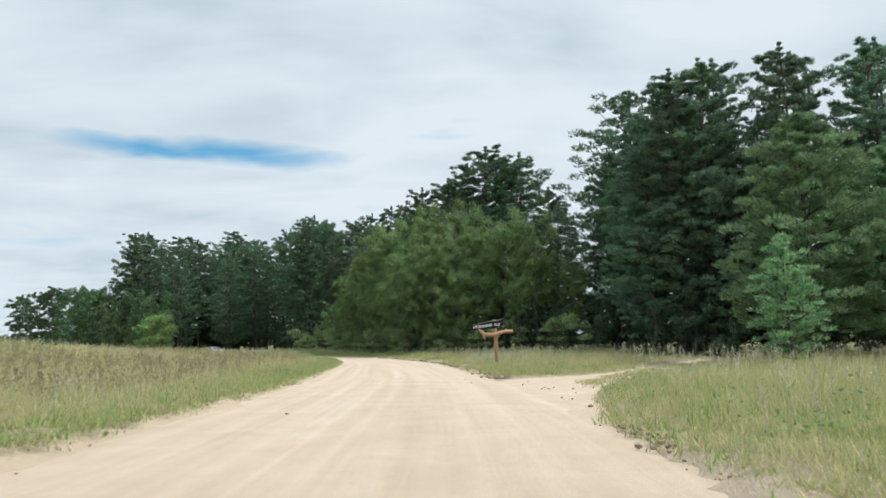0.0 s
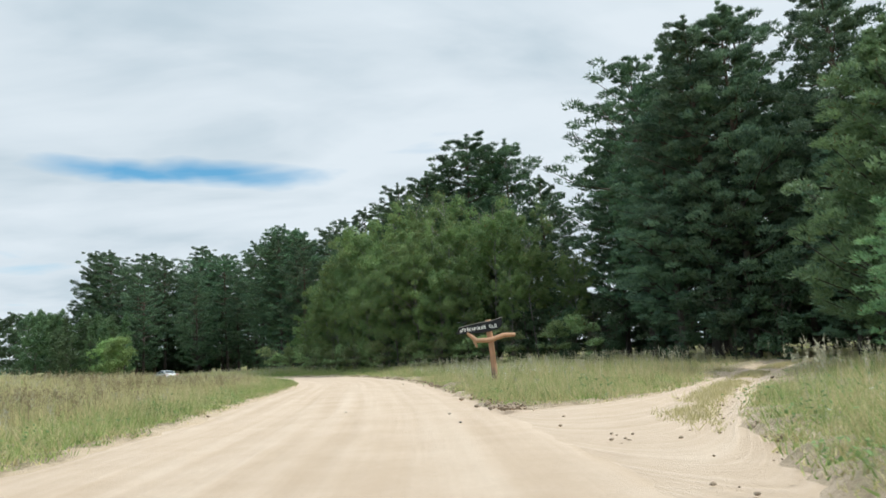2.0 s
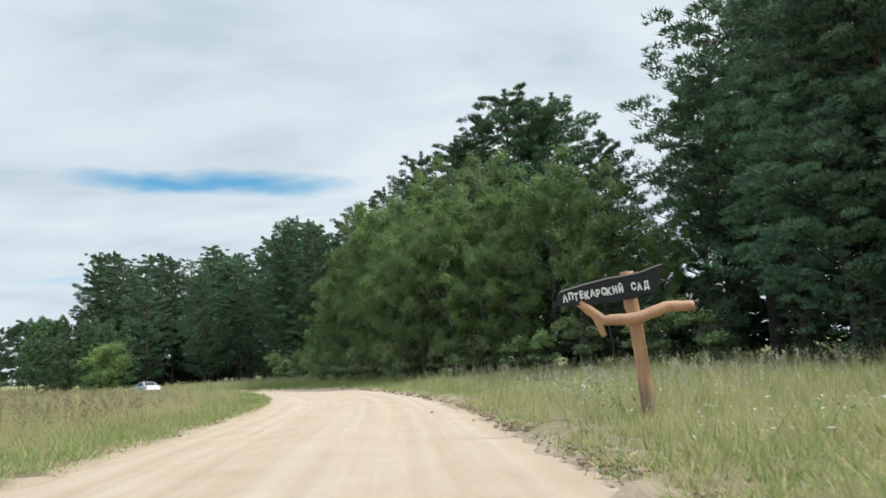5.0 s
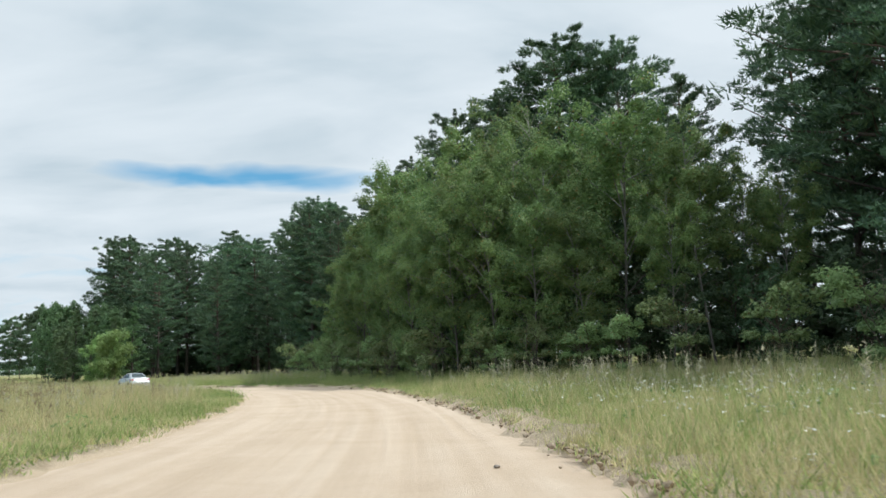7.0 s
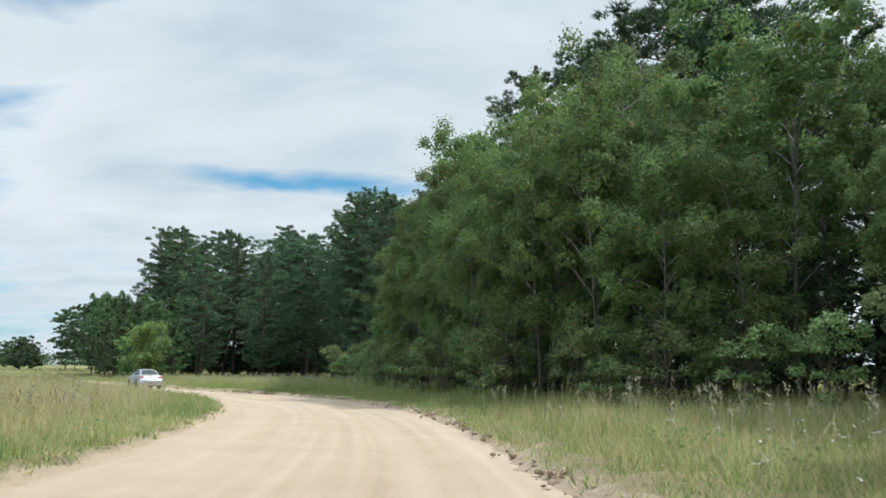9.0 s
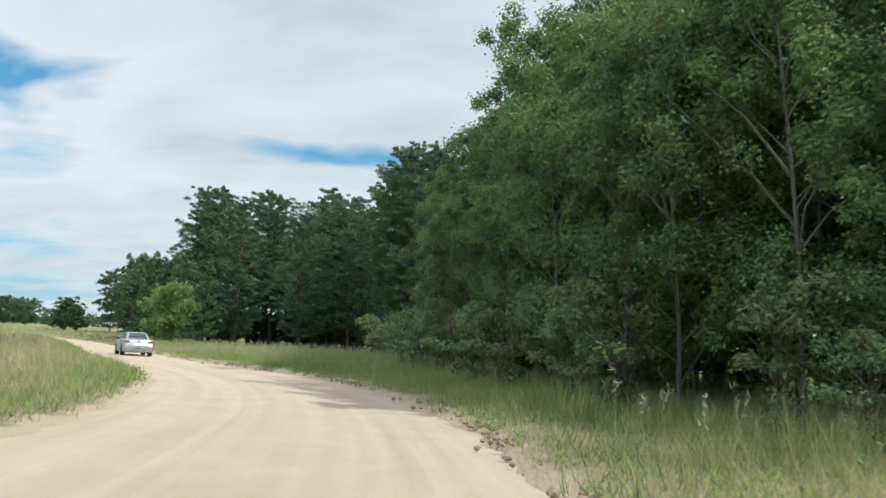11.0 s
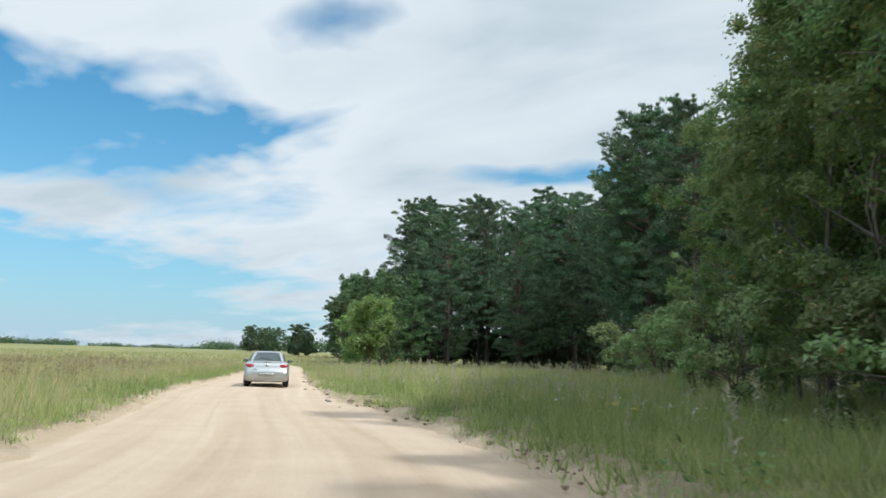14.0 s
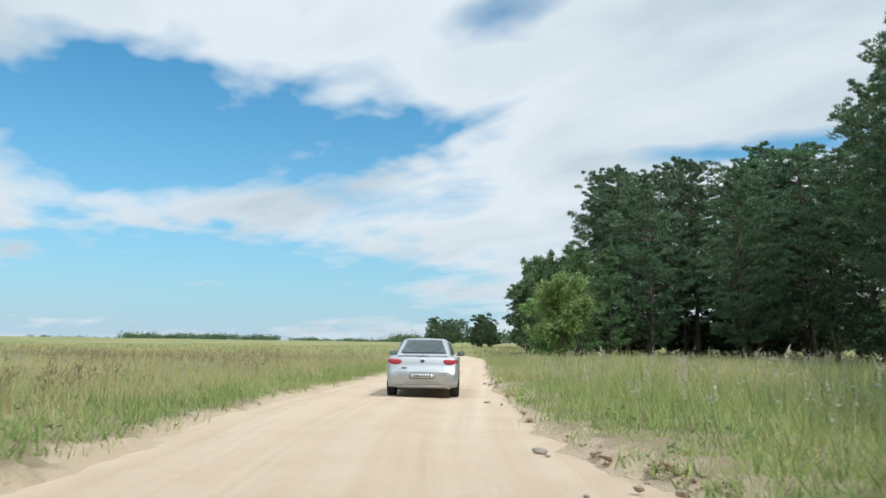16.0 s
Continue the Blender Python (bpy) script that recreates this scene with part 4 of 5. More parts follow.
def log(path, radii, sides=14):
    """A round log with knots and closed ends."""
    path = [np.array(p, float) for p in path]
    fine, rad = [], []
    for i in range(len(path) - 1):
        for t in np.linspace(0, 1, 6, endpoint=False):
            fine.append(path[i] * (1 - t) + path[i + 1] * t)
            rad.append(radii[i] * (1 - t) + radii[i + 1] * t)
    fine.append(path[-1])
    rad.append(radii[-1])
    for _ in range(3):
        fine = [fine[0]] + [(fine[i - 1] + 2 * fine[i] + fine[i + 1]) / 4 for i in range(1, len(fine) - 1)] + [fine[-1]]
    V, F = tube(fine, np.array(rad), sides)
    V = V + 0.006 * np.stack([wave(V[:, 2] * 9 + k, V[:, 0] * 11 - k, 1.3) for k in (0, 2, 4)], 1)
    n = len(V)
    V = np.vstack([V, [fine[0]], [fine[-1]]])
    caps = [(n, (s + 1) % sides, s, s) for s in range(sides)]
    caps += [(n + 1, n - sides + s, n - sides + (s + 1) % sides, n - sides + (s + 1) % sides) for s in range(sides)]
    bm = bmesh.new()
    vs = [bm.verts.new(v) for v in V]
    for f in list(F) + caps:
        f = list(dict.fromkeys(int(k) for k in f))
        bm.faces.new([vs[k] for k in f])
    return bm


def build_sign():
    root = new("signpost")
    root.matrix_basis = pose(2.83, 37.85, 0.12)
    tagged(root, "wooden signpost of peeled logs with black lettered board, in grass", "sign")
    part("post", bm_mesh("post", log([(0.02, 0, -0.3), (0.0, 0, 0.35), (-0.03, 0.0, 0.9), (-0.06, 0, 1.5), (-0.12, 0, 2.0), (-0.13, 0, 2.41)], [0.124, 0.116, 0.106, 0.109, 0.115, 0.105]), POST_WOOD), root, "peeled pine post greyed at its foot")
    arm = part("cross_branch", bm_mesh("cross_branch", log([(-0.70, -0.15, 1.62), (-0.52, -0.16, 1.64), (-0.15, -0.18, 1.62), (0.12, -0.17, 1.70), (0.42, -0.16, 1.80), (0.84, -0.15, 1.79)], [0.07, 0.085, 0.10, 0.095, 0.088, 0.078]), PEELED), root, "curved peeled branch nailed across the post")
    part("sawn_end", bm_mesh("sawn_end", log([(0.838, -0.15, 1.79), (0.846, -0.15, 1.79)], [0.074, 0.073]), END_GRAIN), arm, "pale sawn branch end")
    part("fork", bm_mesh("fork", log([(-0.96, -0.13, 1.95), (-0.82, -0.14, 1.82), (-0.66, -0.15, 1.66), (-0.58, -0.16, 1.62)], [0.07, 0.078, 0.085, 0.07]), PEELED), arm, "upper prong of the branch")
    part("stub", bm_mesh("stub", log([(-0.72, -0.15, 1.72), (-0.68, -0.16, 1.55), (-0.62, -0.16, 1.38)], [0.075, 0.06, 0.045]), PEELED), arm, "short stub below the fork")
    # the board: an uneven plank, wider to the right, with a cut corner
    outline = [(-1.40, 1.915), (-1.30, 1.905), (-0.9, 1.90), (-0.5, 1.915), (-0.1, 1.95), (0.2, 2.03), (0.35, 2.15), (0.37, 2.30), (0.385, 2.46), (0.30, 2.44), (0.05, 2.36), (-0.16, 2.325), (-0.5, 2.29), (-0.9, 2.21), (-1.27, 2.12)]

    def plank(points, y0, y1):
        bm = bmesh.new()
        a = [bm.verts.new((x, y0, z)) for x, z in points]
        b = [bm.verts.new((x, y1, z)) for x, z in points]
        bm.faces.new(a)
        bm.faces.new(b[::-1])
        for i in range(len(points)):
            j = (i + 1) % len(points)
            bm.faces.new((a[i], a[j], b[j], b[i]))
        bmesh.ops.bevel(bm, geom=list(bm.edges), offset=0.006, segments=1, affect="EDGES")
        return bm
    board = part("board", bm_mesh("board", plank(outline, -0.19, -0.135), BOARD_BLACK, False), root, "black painted plank with white lettering")
    top = outline[8:]
    rim = [(x, z + 0.004) for x, z in top] + [(x, z + 0.026) for x, z in reversed(top)]
    part("top_edge", bm_mesh("top_edge", plank(rim, -0.195, -0.13), BOARD_EDGE, False), board, "pale worn top edge")
    # lettering, one letter at a time along a rising line
    text = "АПТЕКАРСКИЙ САД"
    xs = [-1.235, -1.145, -1.055, -0.965, -0.885, -0.79, -0.70, -0.61, -0.53, -0.43, -0.335, None, -0.125, -0.03, 0.075]
    for ch, x in zip(text, xs):
        if x is None:
            continue
        cu = bpy.data.curves.new("letter", "FONT")
        cu.body, cu.size, cu.extrude, cu.offset = ch, 0.156, 0.004, 0.008
        tmp = new("letter_tmp", cu)
        bpy.context.view_layer.update()
        me = bpy.data.meshes.new_from_object(tmp.evaluated_get(bpy.context.evaluated_depsgraph_get()))
        bpy.data.objects.remove(tmp)
        me.name = "letter"
        me.materials.clear()
        me.materials.append(WHITE_PAINT)
        u = (x + 1.24) / 1.35
        k = 0.72 if ch != " " else 1
        part("letter", me, board, m=pose(x, -0.196, 1.968 + 0.135 * u + 0.012 * math.sin(x * 37), 90, -5.5, 0) @ Matrix.Diagonal((k, 1.0, 1, 1)))


build_sign()


# ---------------------------------------------------------------- the silver car
SILVER = plain("silver_car_paint", (0.44, 0.47, 0.49), 0.38, 0.65, scale=3.0, vary=0.05)
DUSTY = plain("dusty_lower_paint", (0.42, 0.40, 0.37), 0.5, 0.35, scale=4.0, vary=0.12)
CAR_GLASS = plain("dark_car_glass", (0.13, 0.17, 0.18), 0.06, 0.0, scale=2.0, vary=0.1)
RED_LAMP = plain("red_lamp_plastic", (0.34, 0.03, 0.045), 0.28, scale=10.0)
PINK_LAMP = plain("pale_lamp_lens", (0.55, 0.20, 0.20), 0.15, scale=10.0)
RUBBER = plain("black_rubber", (0.022, 0.022, 0.024), 0.8, scale=20.0, vary=0.2)
BLACK_TRIM = plain("black_trim", (0.02, 0.021, 0.024), 0.45)
CHROME = plain("chrome_badge", (0.75, 0.76, 0.78), 0.15, 1.0)
ALLOY = plain("dusty_alloy", (0.40, 0.39, 0.37), 0.4, 0.6)
PLATE_WHITE = plain("plate_white", (0.72, 0.73, 0.72), 0.4)
PLATE_INK = plain("plate_dark", (0.06, 0.07, 0.12), 0.5)


def loft(rings, close=True):
    """A surface through rings of equal count; rings run round the section."""
    bm = bmesh.new()
    rows = [[bm.verts.new(p) for p in r] for r in rings]
    n = len(rows[0])
    for a, b in zip(rows, rows[1:]):
        for i in range(n if close else n - 1):
            j = (i + 1) % n
            bm.faces.new((a[i], a[j], b[j], b[i]))
    if close:
        bm.faces.new(rows[0][::-1])
        bm.faces.new(rows[-1])
    return bm


def box(x0, y0, z0, x1, y1, z1, bevel=0.0, seg=2):
    bm = bmesh.new()
    bmesh.ops.create_cube(bm, size=1)
    bm.transform(Matrix.Translation(((x0 + x1) / 2, (y0 + y1) / 2, (z0 + z1) / 2)) @ Matrix.Diagonal((x1 - x0, y1 - y0, z1 - z0, 1)))
    if bevel:
        bmesh.ops.bevel(bm, geom=list(bm.edges), offset=bevel, segments=seg, affect="EDGES")
    return bm


def ellipsoid(c, r, u=20, v=12):
    bm = bmesh.new()
    bmesh.ops.create_uvsphere(bm, u_segments=u, v_segments=v, radius=1)
    bm.transform(Matrix.Translation(c) @ Matrix.Diagonal((*r, 1)))
    return bm


def ringed(profile, sides=28):
    """A solid of revolution round the x axis; profile of (x, radius)."""
    return loft([[(x, r * math.cos(2 * math.pi * s / sides), r * math.sin(2 * math.pi * s / sides)) for s in range(sides)] for x, r in profile])


def build_car():
    """The tail is at y = 0 and the nose at y = 4.41; it stands on z = 0."""
    root = new("car")
    tagged(root, "silver two-door coupe with red tail lamps on the sandy road", "car")
    key_y = [0.0, 0.03, 0.07, 0.11, 0.15, 0.20, 0.30, 0.48, 0.85, 1.4, 2.2, 3.0, 3.3, 3.8, 4.15, 4.32, 4.41]
    key_w = [0.73, 0.79, 0.82, 0.835, 0.845, 0.855, 0.872, 0.885, 0.895, 0.895, 0.895, 0.89, 0.885, 0.87, 0.80, 0.70, 0.58]
    key_deck = [0.60, 0.645, 0.67, 0.80, 0.93, 0.975, 0.995, 1.0, 1.01, 1.01, 1.0, 0.985, 0.95, 0.84, 0.74, 0.68, 0.60]
    key_low = [0.36, 0.29, 0.26, 0.245, 0.24, 0.235, 0.23, 0.22, 0.2, 0.2, 0.2, 0.2, 0.2, 0.2, 0.22, 0.25, 0.32]
    ys = sorted(set(key_y) | {0.83 + 0.39 * math.sin(a) for a in np.linspace(-1.57, 1.57, 11)} | {3.41 + 0.39 * math.sin(a) for a in np.linspace(-1.57, 1.57, 11)})
    rings = []
    for y in ys:
        w, deck, low = (float(np.interp(y, key_y, k)) for k in (key_w, key_deck, key_low))
        for wheel in (0.83, 3.41):
            if abs(y - wheel) < 0.385:
                low = max(low, 0.31 + math.sqrt(0.385 ** 2 - (y - wheel) ** 2))
        low = min(low, deck - 0.12)
        mid = low + (deck - low) * 0.55
        half = [(0.0, low), (w * 0.80, low), (w * 0.955, low + 0.03), (w * 0.99, low + (mid - low) * 0.5), (w, mid), (w * 0.985, mid + (deck - mid) * 0.55), (w * 0.955, deck - 0.05), (w * 0.89, deck - 0.008), (w * 0.62, deck + 0.012), (0.0, deck + 0.022)]
        rings.append([(x, y, z) for x, z in half] + [(-x, y, z) for x, z in reversed(half[1:-1])])
    body = part("body", bm_mesh("body", loft(rings), SILVER), root, "silver painted body shell")
    # roof and glasshouse
    gy = [0.58, 0.70, 0.95, 1.22, 1.45, 1.8, 2.2, 2.45, 2.8, 3.15, 3.3]
    gz = [1.0, 1.075, 1.235, 1.375, 1.425, 1.44, 1.432, 1.405, 1.255, 1.06, 0.97]
    gw = [0.66, 0.68, 0.71, 0.73, 0.74, 0.745, 0.745, 0.745, 0.74, 0.73, 0.72]
    rings = []
    for y, z, w in zip(gy, gz, gw):
        t = (z - 0.97) / 0.47
        half = [(0.0, 0.93), (w, 0.93), (w, 0.985), (w - 0.06 * t, 0.985 + (z - 0.985) * 0.45), (w - 0.15 * t, 0.985 + (z - 0.985) * 0.82), (w - 0.21 * t, z - 0.025 * t), (w - 0.30 * t, z - 0.004), (0.0, z + 0.012 * t)]
        rings.append([(x, y, zz) for x, zz in half] + [(-x, y, zz) for x, zz in reversed(half[1:-1])])
    part("roof", bm_mesh("roof", loft(rings), SILVER), body, "silver folding hardtop")

    def pane(name, corners, lift, label, mat=CAR_GLASS, cols=8, rows=5, bulge=0.012):
        """A gently bowed pane between four corners (bottom left, bottom right, top right, top left)."""
        a, b, c, d = [np.array(p, float) for p in corners]
        nrm = unit(np.cross(b - a, d - a))
        grid = []
        for j in range(rows + 1):
            v = j / rows
            grid.append([tuple((a * (1 - u) + b * u) * (1 - v) + (d * (1 - u) + c * u) * v + nrm * (lift + bulge * (1 - (2 * u - 1) ** 2))) for u in np.linspace(0, 1, cols + 1)])
        bm = loft(grid, False)
        bmesh.ops.solidify(bm, geom=list(bm.faces), thickness=0.006)
        return part(name, bm_mesh(name, bm, mat), body, label)
    pane("rear_window", [(-0.57, 0.66, 1.065), (0.57, 0.66, 1.065), (0.44, 1.19, 1.372), (-0.44, 1.19, 1.372)], 0.016, "dark sloping rear window")
    pane("windscreen", [(0.62, 3.12, 1.08), (-0.62, 3.12, 1.08), (-0.50, 2.50, 1.385), (0.50, 2.50, 1.385)], 0.006, "raked windscreen")
    for s in (1, -1):
        a = [(s * 0.748, 0.98, 1.02), (s * 0.752, 2.9, 1.02), (s * 0.60, 2.36, 1.36), (s * 0.60, 1.32, 1.355)]
        pane("side_window", a if s > 0 else [a[1], a[0], a[3], a[2]], 0.004, "dark side window", bulge=0.03)
    # tail lamps: wrap-round red lenses with a round pale lens set in
    for s in (1, -1):
        bm = ellipsoid((0, 0, 0), (1, 1, 1), 28, 18)
        for v in bm.verts:
            # a rounded oblong rather than an oval
            v.co.x, v.co.z = (math.copysign(abs(k) ** 0.62, k) for k in (v.co.x, v.co.z))
            v.co = Vector((v.co.x * 0.200, v.co.y * 0.115, v.co.z * 0.088))
            v.co.z *= 1.0 + 0.12 * v.co.x / 0.205
            v.co.y += 0.35 * v.co.x ** 2 + (0.10 * v.co.x if v.co.x > 0 else 0)
            if s < 0:
                v.co.x = -v.co.x
        bm.transform(Matrix.Translation((s * 0.655, 0.205, 0.845)))
        lamp = part("tail_lamp", bm_mesh("tail_lamp", bm, RED_LAMP), body, "red wrap-round tail lamp")
        part("lamp_lens", bm_mesh("lamp_lens", ellipsoid((s * 0.70, 0.135, 0.845), (0.062, 0.03, 0.062), 18, 10), PINK_LAMP), lamp, "round pale lens")
        mirror = part("wing_mirror", bm_mesh("wing_mirror", ellipsoid((s * 0.94, 2.62, 1.045), (0.105, 0.075, 0.070), 18, 12), BLACK_TRIM), body, "dark wing mirror")
        part("mirror_glass", bm_mesh("mirror_glass", ellipsoid((s * 0.945, 2.556, 1.045), (0.080, 0.012, 0.052), 16, 10), CAR_GLASS), mirror, "mirror glass")
        part("mirror_foot", bm_mesh("mirror_foot", box(min(s * 0.80, s * 0.92), 2.58, 0.985, max(s * 0.80, s * 0.92), 2.66, 1.02, 0.012), BLACK_TRIM), mirror)
        part("door_handle", bm_mesh("door_handle", box(min(s * 0.875, s * 0.91), 1.52, 0.83, max(s * 0.875, s * 0.91), 1.70, 0.86, 0.012), SILVER), body)
        part("door_seam", bm_mesh("door_seam", box(min(s * 0.86, s * 0.899), 1.40, 0.34, max(s * 0.86, s * 0.899), 1.408, 0.97), BLACK_TRIM), body)
        part("exhaust_pipe", bm_mesh("exhaust_pipe", box(min(s * 0.46, s * 0.54), -0.005, 0.275, max(s * 0.46, s * 0.54), 0.2, 0.315, 0.015), CHROME), body) if s < 0 else None
        part("reflector", bm_mesh("reflector", box(s * 0.62 - 0.09, 0.0, 0.40, s * 0.62 + 0.09, 0.05, 0.425, 0.008), RED_LAMP), body, "small red reflector")
    # bumper with its dusty skirt, plate and trim
    bumper = []
    for x in np.linspace(-1, 1, 25):
        w = 0.80 * x
        back = -0.035 + 0.13 * abs(x) ** 4
        bumper.append([(w, back + 0.10, 0.67), (w, back + 0.012, 0.655), (w, back - 0.008, 0.62), (w, back, 0.52), (w, back + 0.012, 0.42), (w, back + 0.035, 0.33), (w, back + 0.12, 0.29), (w, back + 0.16, 0.45)])
    bump = part("rear_bumper", bm_mesh("rear_bumper", loft(bumper), SILVER), body, "silver rear bumper dusted with sand")
    part("bumper_skirt", bm_mesh("bumper_skirt", box(-0.62, 0.0, 0.235, 0.62, 0.16, 0.325, 0.03), DUSTY), bump, "dusty grey lower skirt")
    part("plate_recess", bm_mesh("plate_recess", box(-0.33, -0.040, 0.455, 0.33, 0.02, 0.60, 0.02), DUSTY), bump)
    plate = part("number_plate", bm_mesh("number_plate", box(-0.26, -0.056, 0.475, 0.26, -0.036, 0.585, 0.006), PLATE_WHITE), bump, "white plate with dark bars")
    for i, (x0, x1) in enumerate(((-0.19, -0.155), (-0.135, -0.10), (-0.08, -0.045), (-0.02, 0.015), (0.04, 0.075), (0.105, 0.14), (0.17, 0.205))):
        part("bar", bm_mesh("bar", box(x0, -0.060, 0.50, x1, -0.054, 0.562), PLATE_INK), plate)
    for name, b in (("frame_top", (-0.275, -0.058, 0.583, 0.275, -0.034, 0.598)), ("frame_foot", (-0.275, -0.058, 0.462, 0.275, -0.034, 0.477))):
        part(name, bm_mesh(name, box(*b, 0.004), BLACK_TRIM), plate)
    part("lid_seam", bm_mesh("lid_seam", box(-0.60, 0.062, 0.668, 0.60, 0.12, 0.676), BLACK_TRIM), body)
    lip = part("boot_lip", bm_mesh("boot_lip", box(-0.60, 0.185, 0.985, 0.60, 0.29, 1.008, 0.010), SILVER), body, "raised edge of the boot lid")
    part("brake_strip", bm_mesh("brake_strip", box(-0.15, 0.172, 0.972, 0.15, 0.20, 0.988, 0.004), BLACK_TRIM), lip, "dark high brake lamp strip")
    part("badge", bm_mesh("badge", ellipsoid((0, 0.118, 0.875), (0.062, 0.022, 0.062), 22, 12), CHROME), body, "round chrome emblem")
    part("badge_core", bm_mesh("badge_core", ellipsoid((0, 0.104, 0.875), (0.044, 0.016, 0.044), 20, 10), PLATE_INK), body)
    part("model_mark", bm_mesh("model_mark", box(-0.50, 0.060, 0.70, -0.38, 0.115, 0.722, 0.004), BLACK_TRIM), body, "dark lettering bar")
    part("aerial", bm_mesh("aerial", box(-0.012, 0.42, 1.01, 0.012, 0.50, 1.05, 0.008), BLACK_TRIM), body)
    part("underbody", bm_mesh("underbody", box(-0.62, 0.16, 0.21, 0.62, 4.2, 0.62, 0.03), BLACK_TRIM), root, "dark underside")
    # wheels
    wheel = None
    for x, y in ((0.785, 0.83), (-0.785, 0.83), (0.785, 3.41), (-0.785, 3.41)):
        tyre_me = wheel or bm_mesh("tyre", ringed([(-0.105, 0.20), (-0.112, 0.26), (-0.108, 0.298), (-0.085, 0.315), (0.085, 0.315), (0.108, 0.298), (0.112, 0.26), (0.105, 0.20)]), RUBBER)
        wheel = tyre_me
        tyre = part("wheel", tyre_me, root, m=pose(x, y, 0.315))
        side = 1 if x > 0 else -1
        bm = ringed([(0.060, 0.205), (0.090, 0.205), (0.100, 0.195), (0.085, 0.17), (0.075, 0.06), (0.085, 0.045), (0.085, 0.01)])
        if side < 0:
            bm.transform(Matrix.Rotation(math.pi, 4, "Z"))
        part("rim", bm_mesh("rim", bm, ALLOY), tyre, "dusty alloy rim")
        for k in range(5):
            bm = box(-0.012, -0.028, 0.04, 0.012, 0.028, 0.19, 0.008)
            bm.transform(Matrix.Translation((side * 0.095, 0, 0)) @ Matrix.Rotation(k * 2 * math.pi / 5, 4, "X"))
            part("spoke", bm_mesh("spoke", bm, ALLOY), tyre)
    return root


car = build_car()
car.matrix_basis = pose(-29.85, 96.28, 0.02, 0, 0, 42.5) @ Matrix.Scale(0.95, 4)


# ---------------------------------------------------------------- grass and weeds
def spread(seed, xs, ys, n):
    g = np.random.default_rng(seed)
    return g, g.uniform(*xs, n), g.uniform(*ys, n)


def near_walk(x, y):
    """Metres from the road's middle line on the stretch that is driven."""
    mid = ROAD_MID[(ROAD_MID[:, 1] > -2) & (ROAD_MID[:, 1] < 125)][::6]
    best = np.full(len(x), 1e9)
    for q in mid:
        best = np.minimum(best, (x - q[0]) ** 2 + (y - q[1]) ** 2)
    return np.sqrt(best)


def grass_layer(seed, count, zone, tall, width, xs=(-60, 45), ys=(-2, 130), tuft=5, lean=0.42):
    """Triangular blades in tufts, where zone(d, side, walk, x, y) says how likely they are."""
    g, x, y = spread(seed, xs, ys, count)
    d, side = off_road(x, y)
    walk_d = near_walk(x, y)
    keep = g.uniform(0, 1, count) < zone(d, side, walk_d, x, y)
    x, y, d, side = x[keep], y[keep], d[keep], side[keep]
    h = tall(d, side, x, y) * g.uniform(0.6, 1.25, len(x))
    z = land(x, y, d)
    n = len(x)
    base = np.repeat(np.stack([x, y, z], 1), tuft, 0) + np.concatenate([g.normal(0, 0.09, (n * tuft, 2)), np.zeros((n * tuft, 1))], 1)
    way = unit(np.concatenate([g.normal(0, lean, (n * tuft, 2)), np.ones((n * tuft, 1))], 1))
    w = width * g.uniform(0.6, 1.3, n * tuft)
    return blades(base, way, np.repeat(h, tuft) * g.uniform(0.55, 1.15, n * tuft), w, g)


def dryness(x, y):
    return np.clip(0.5 + 0.32 * wave(x, y, 0.13) + 0.25 * wave(y + 9, x, 0.37), 0, 1)


def east_tall(d, side, x, y):
    return np.clip(0.25 + 0.14 * d, 0.12, 0.66) * (0.8 + 0.4 * dryness(y, x))


def west_tall(d, side, x, y):
    return np.clip(0.25 + 0.12 * d, 0.10, 0.58)


def tall(d, side, x, y):
    clump = np.clip(0.86 + 0.42 * wave(x, y, 1.15) + 0.30 * wave(y, x, 2.3) + 0.22 * wave(x, -y, 0.5), 0.25, 1.7)
    return np.where(side > 0, east_tall(d, side, x, y), west_tall(d, side, x, y)) * clump


def add_grass(name, layers, mat, label):
    V, F = join(layers)
    ob = new(name, mesh_from(name, V, F, mat, np.tile(((0.0, 0.0), (0.0, 0.0), (1.0, 1.0)), (len(V) // 3, 1))))
    return tagged(ob, label, "grass", kind="stuff")


def green_share(d, side, x, y):
    west = np.clip(1.15 - d / 2.4, 0.10 + 0.26 * dryness(y, x) * np.clip((y - 58) / 22, 0.1, 1), 1)
    east = np.clip(0.68 - 0.75 * dryness(x, y) + 0.30 * np.clip((y - 66) / 14, 0, 1) + 0.6 * np.exp(-((y - 83) / 11) ** 2), 0.10, 1)
    return np.where(side > 0, east, west)


def near_zone(green):
    def zone(d, side, w, x, y):
        share = green_share(d, side, x, y)
        share = share if green else 1 - share
        patchy = np.where(side > 0, np.clip((d + 0.08) / 0.25 + 0.45 * wave(x, y, 1.7), 0, 1), np.clip((d - 0.02) / 0.4 + 0.55 * wave(x, y, 1.7), 0, 1))
        return (d > -0.05) * patchy * share * np.clip(1.6 - w / 11.5, 0, 1)
    return zone


def mid_zone(green):
    def zone(d, side, w, x, y):
        share = green_share(d, side, x, y)
        share = share if green else 1 - share
        return (d > 0.5) * share * np.clip((w - 6) / 6, 0, 1) * np.clip(1.8 - w / 30, 0.0, 1)
    return zone


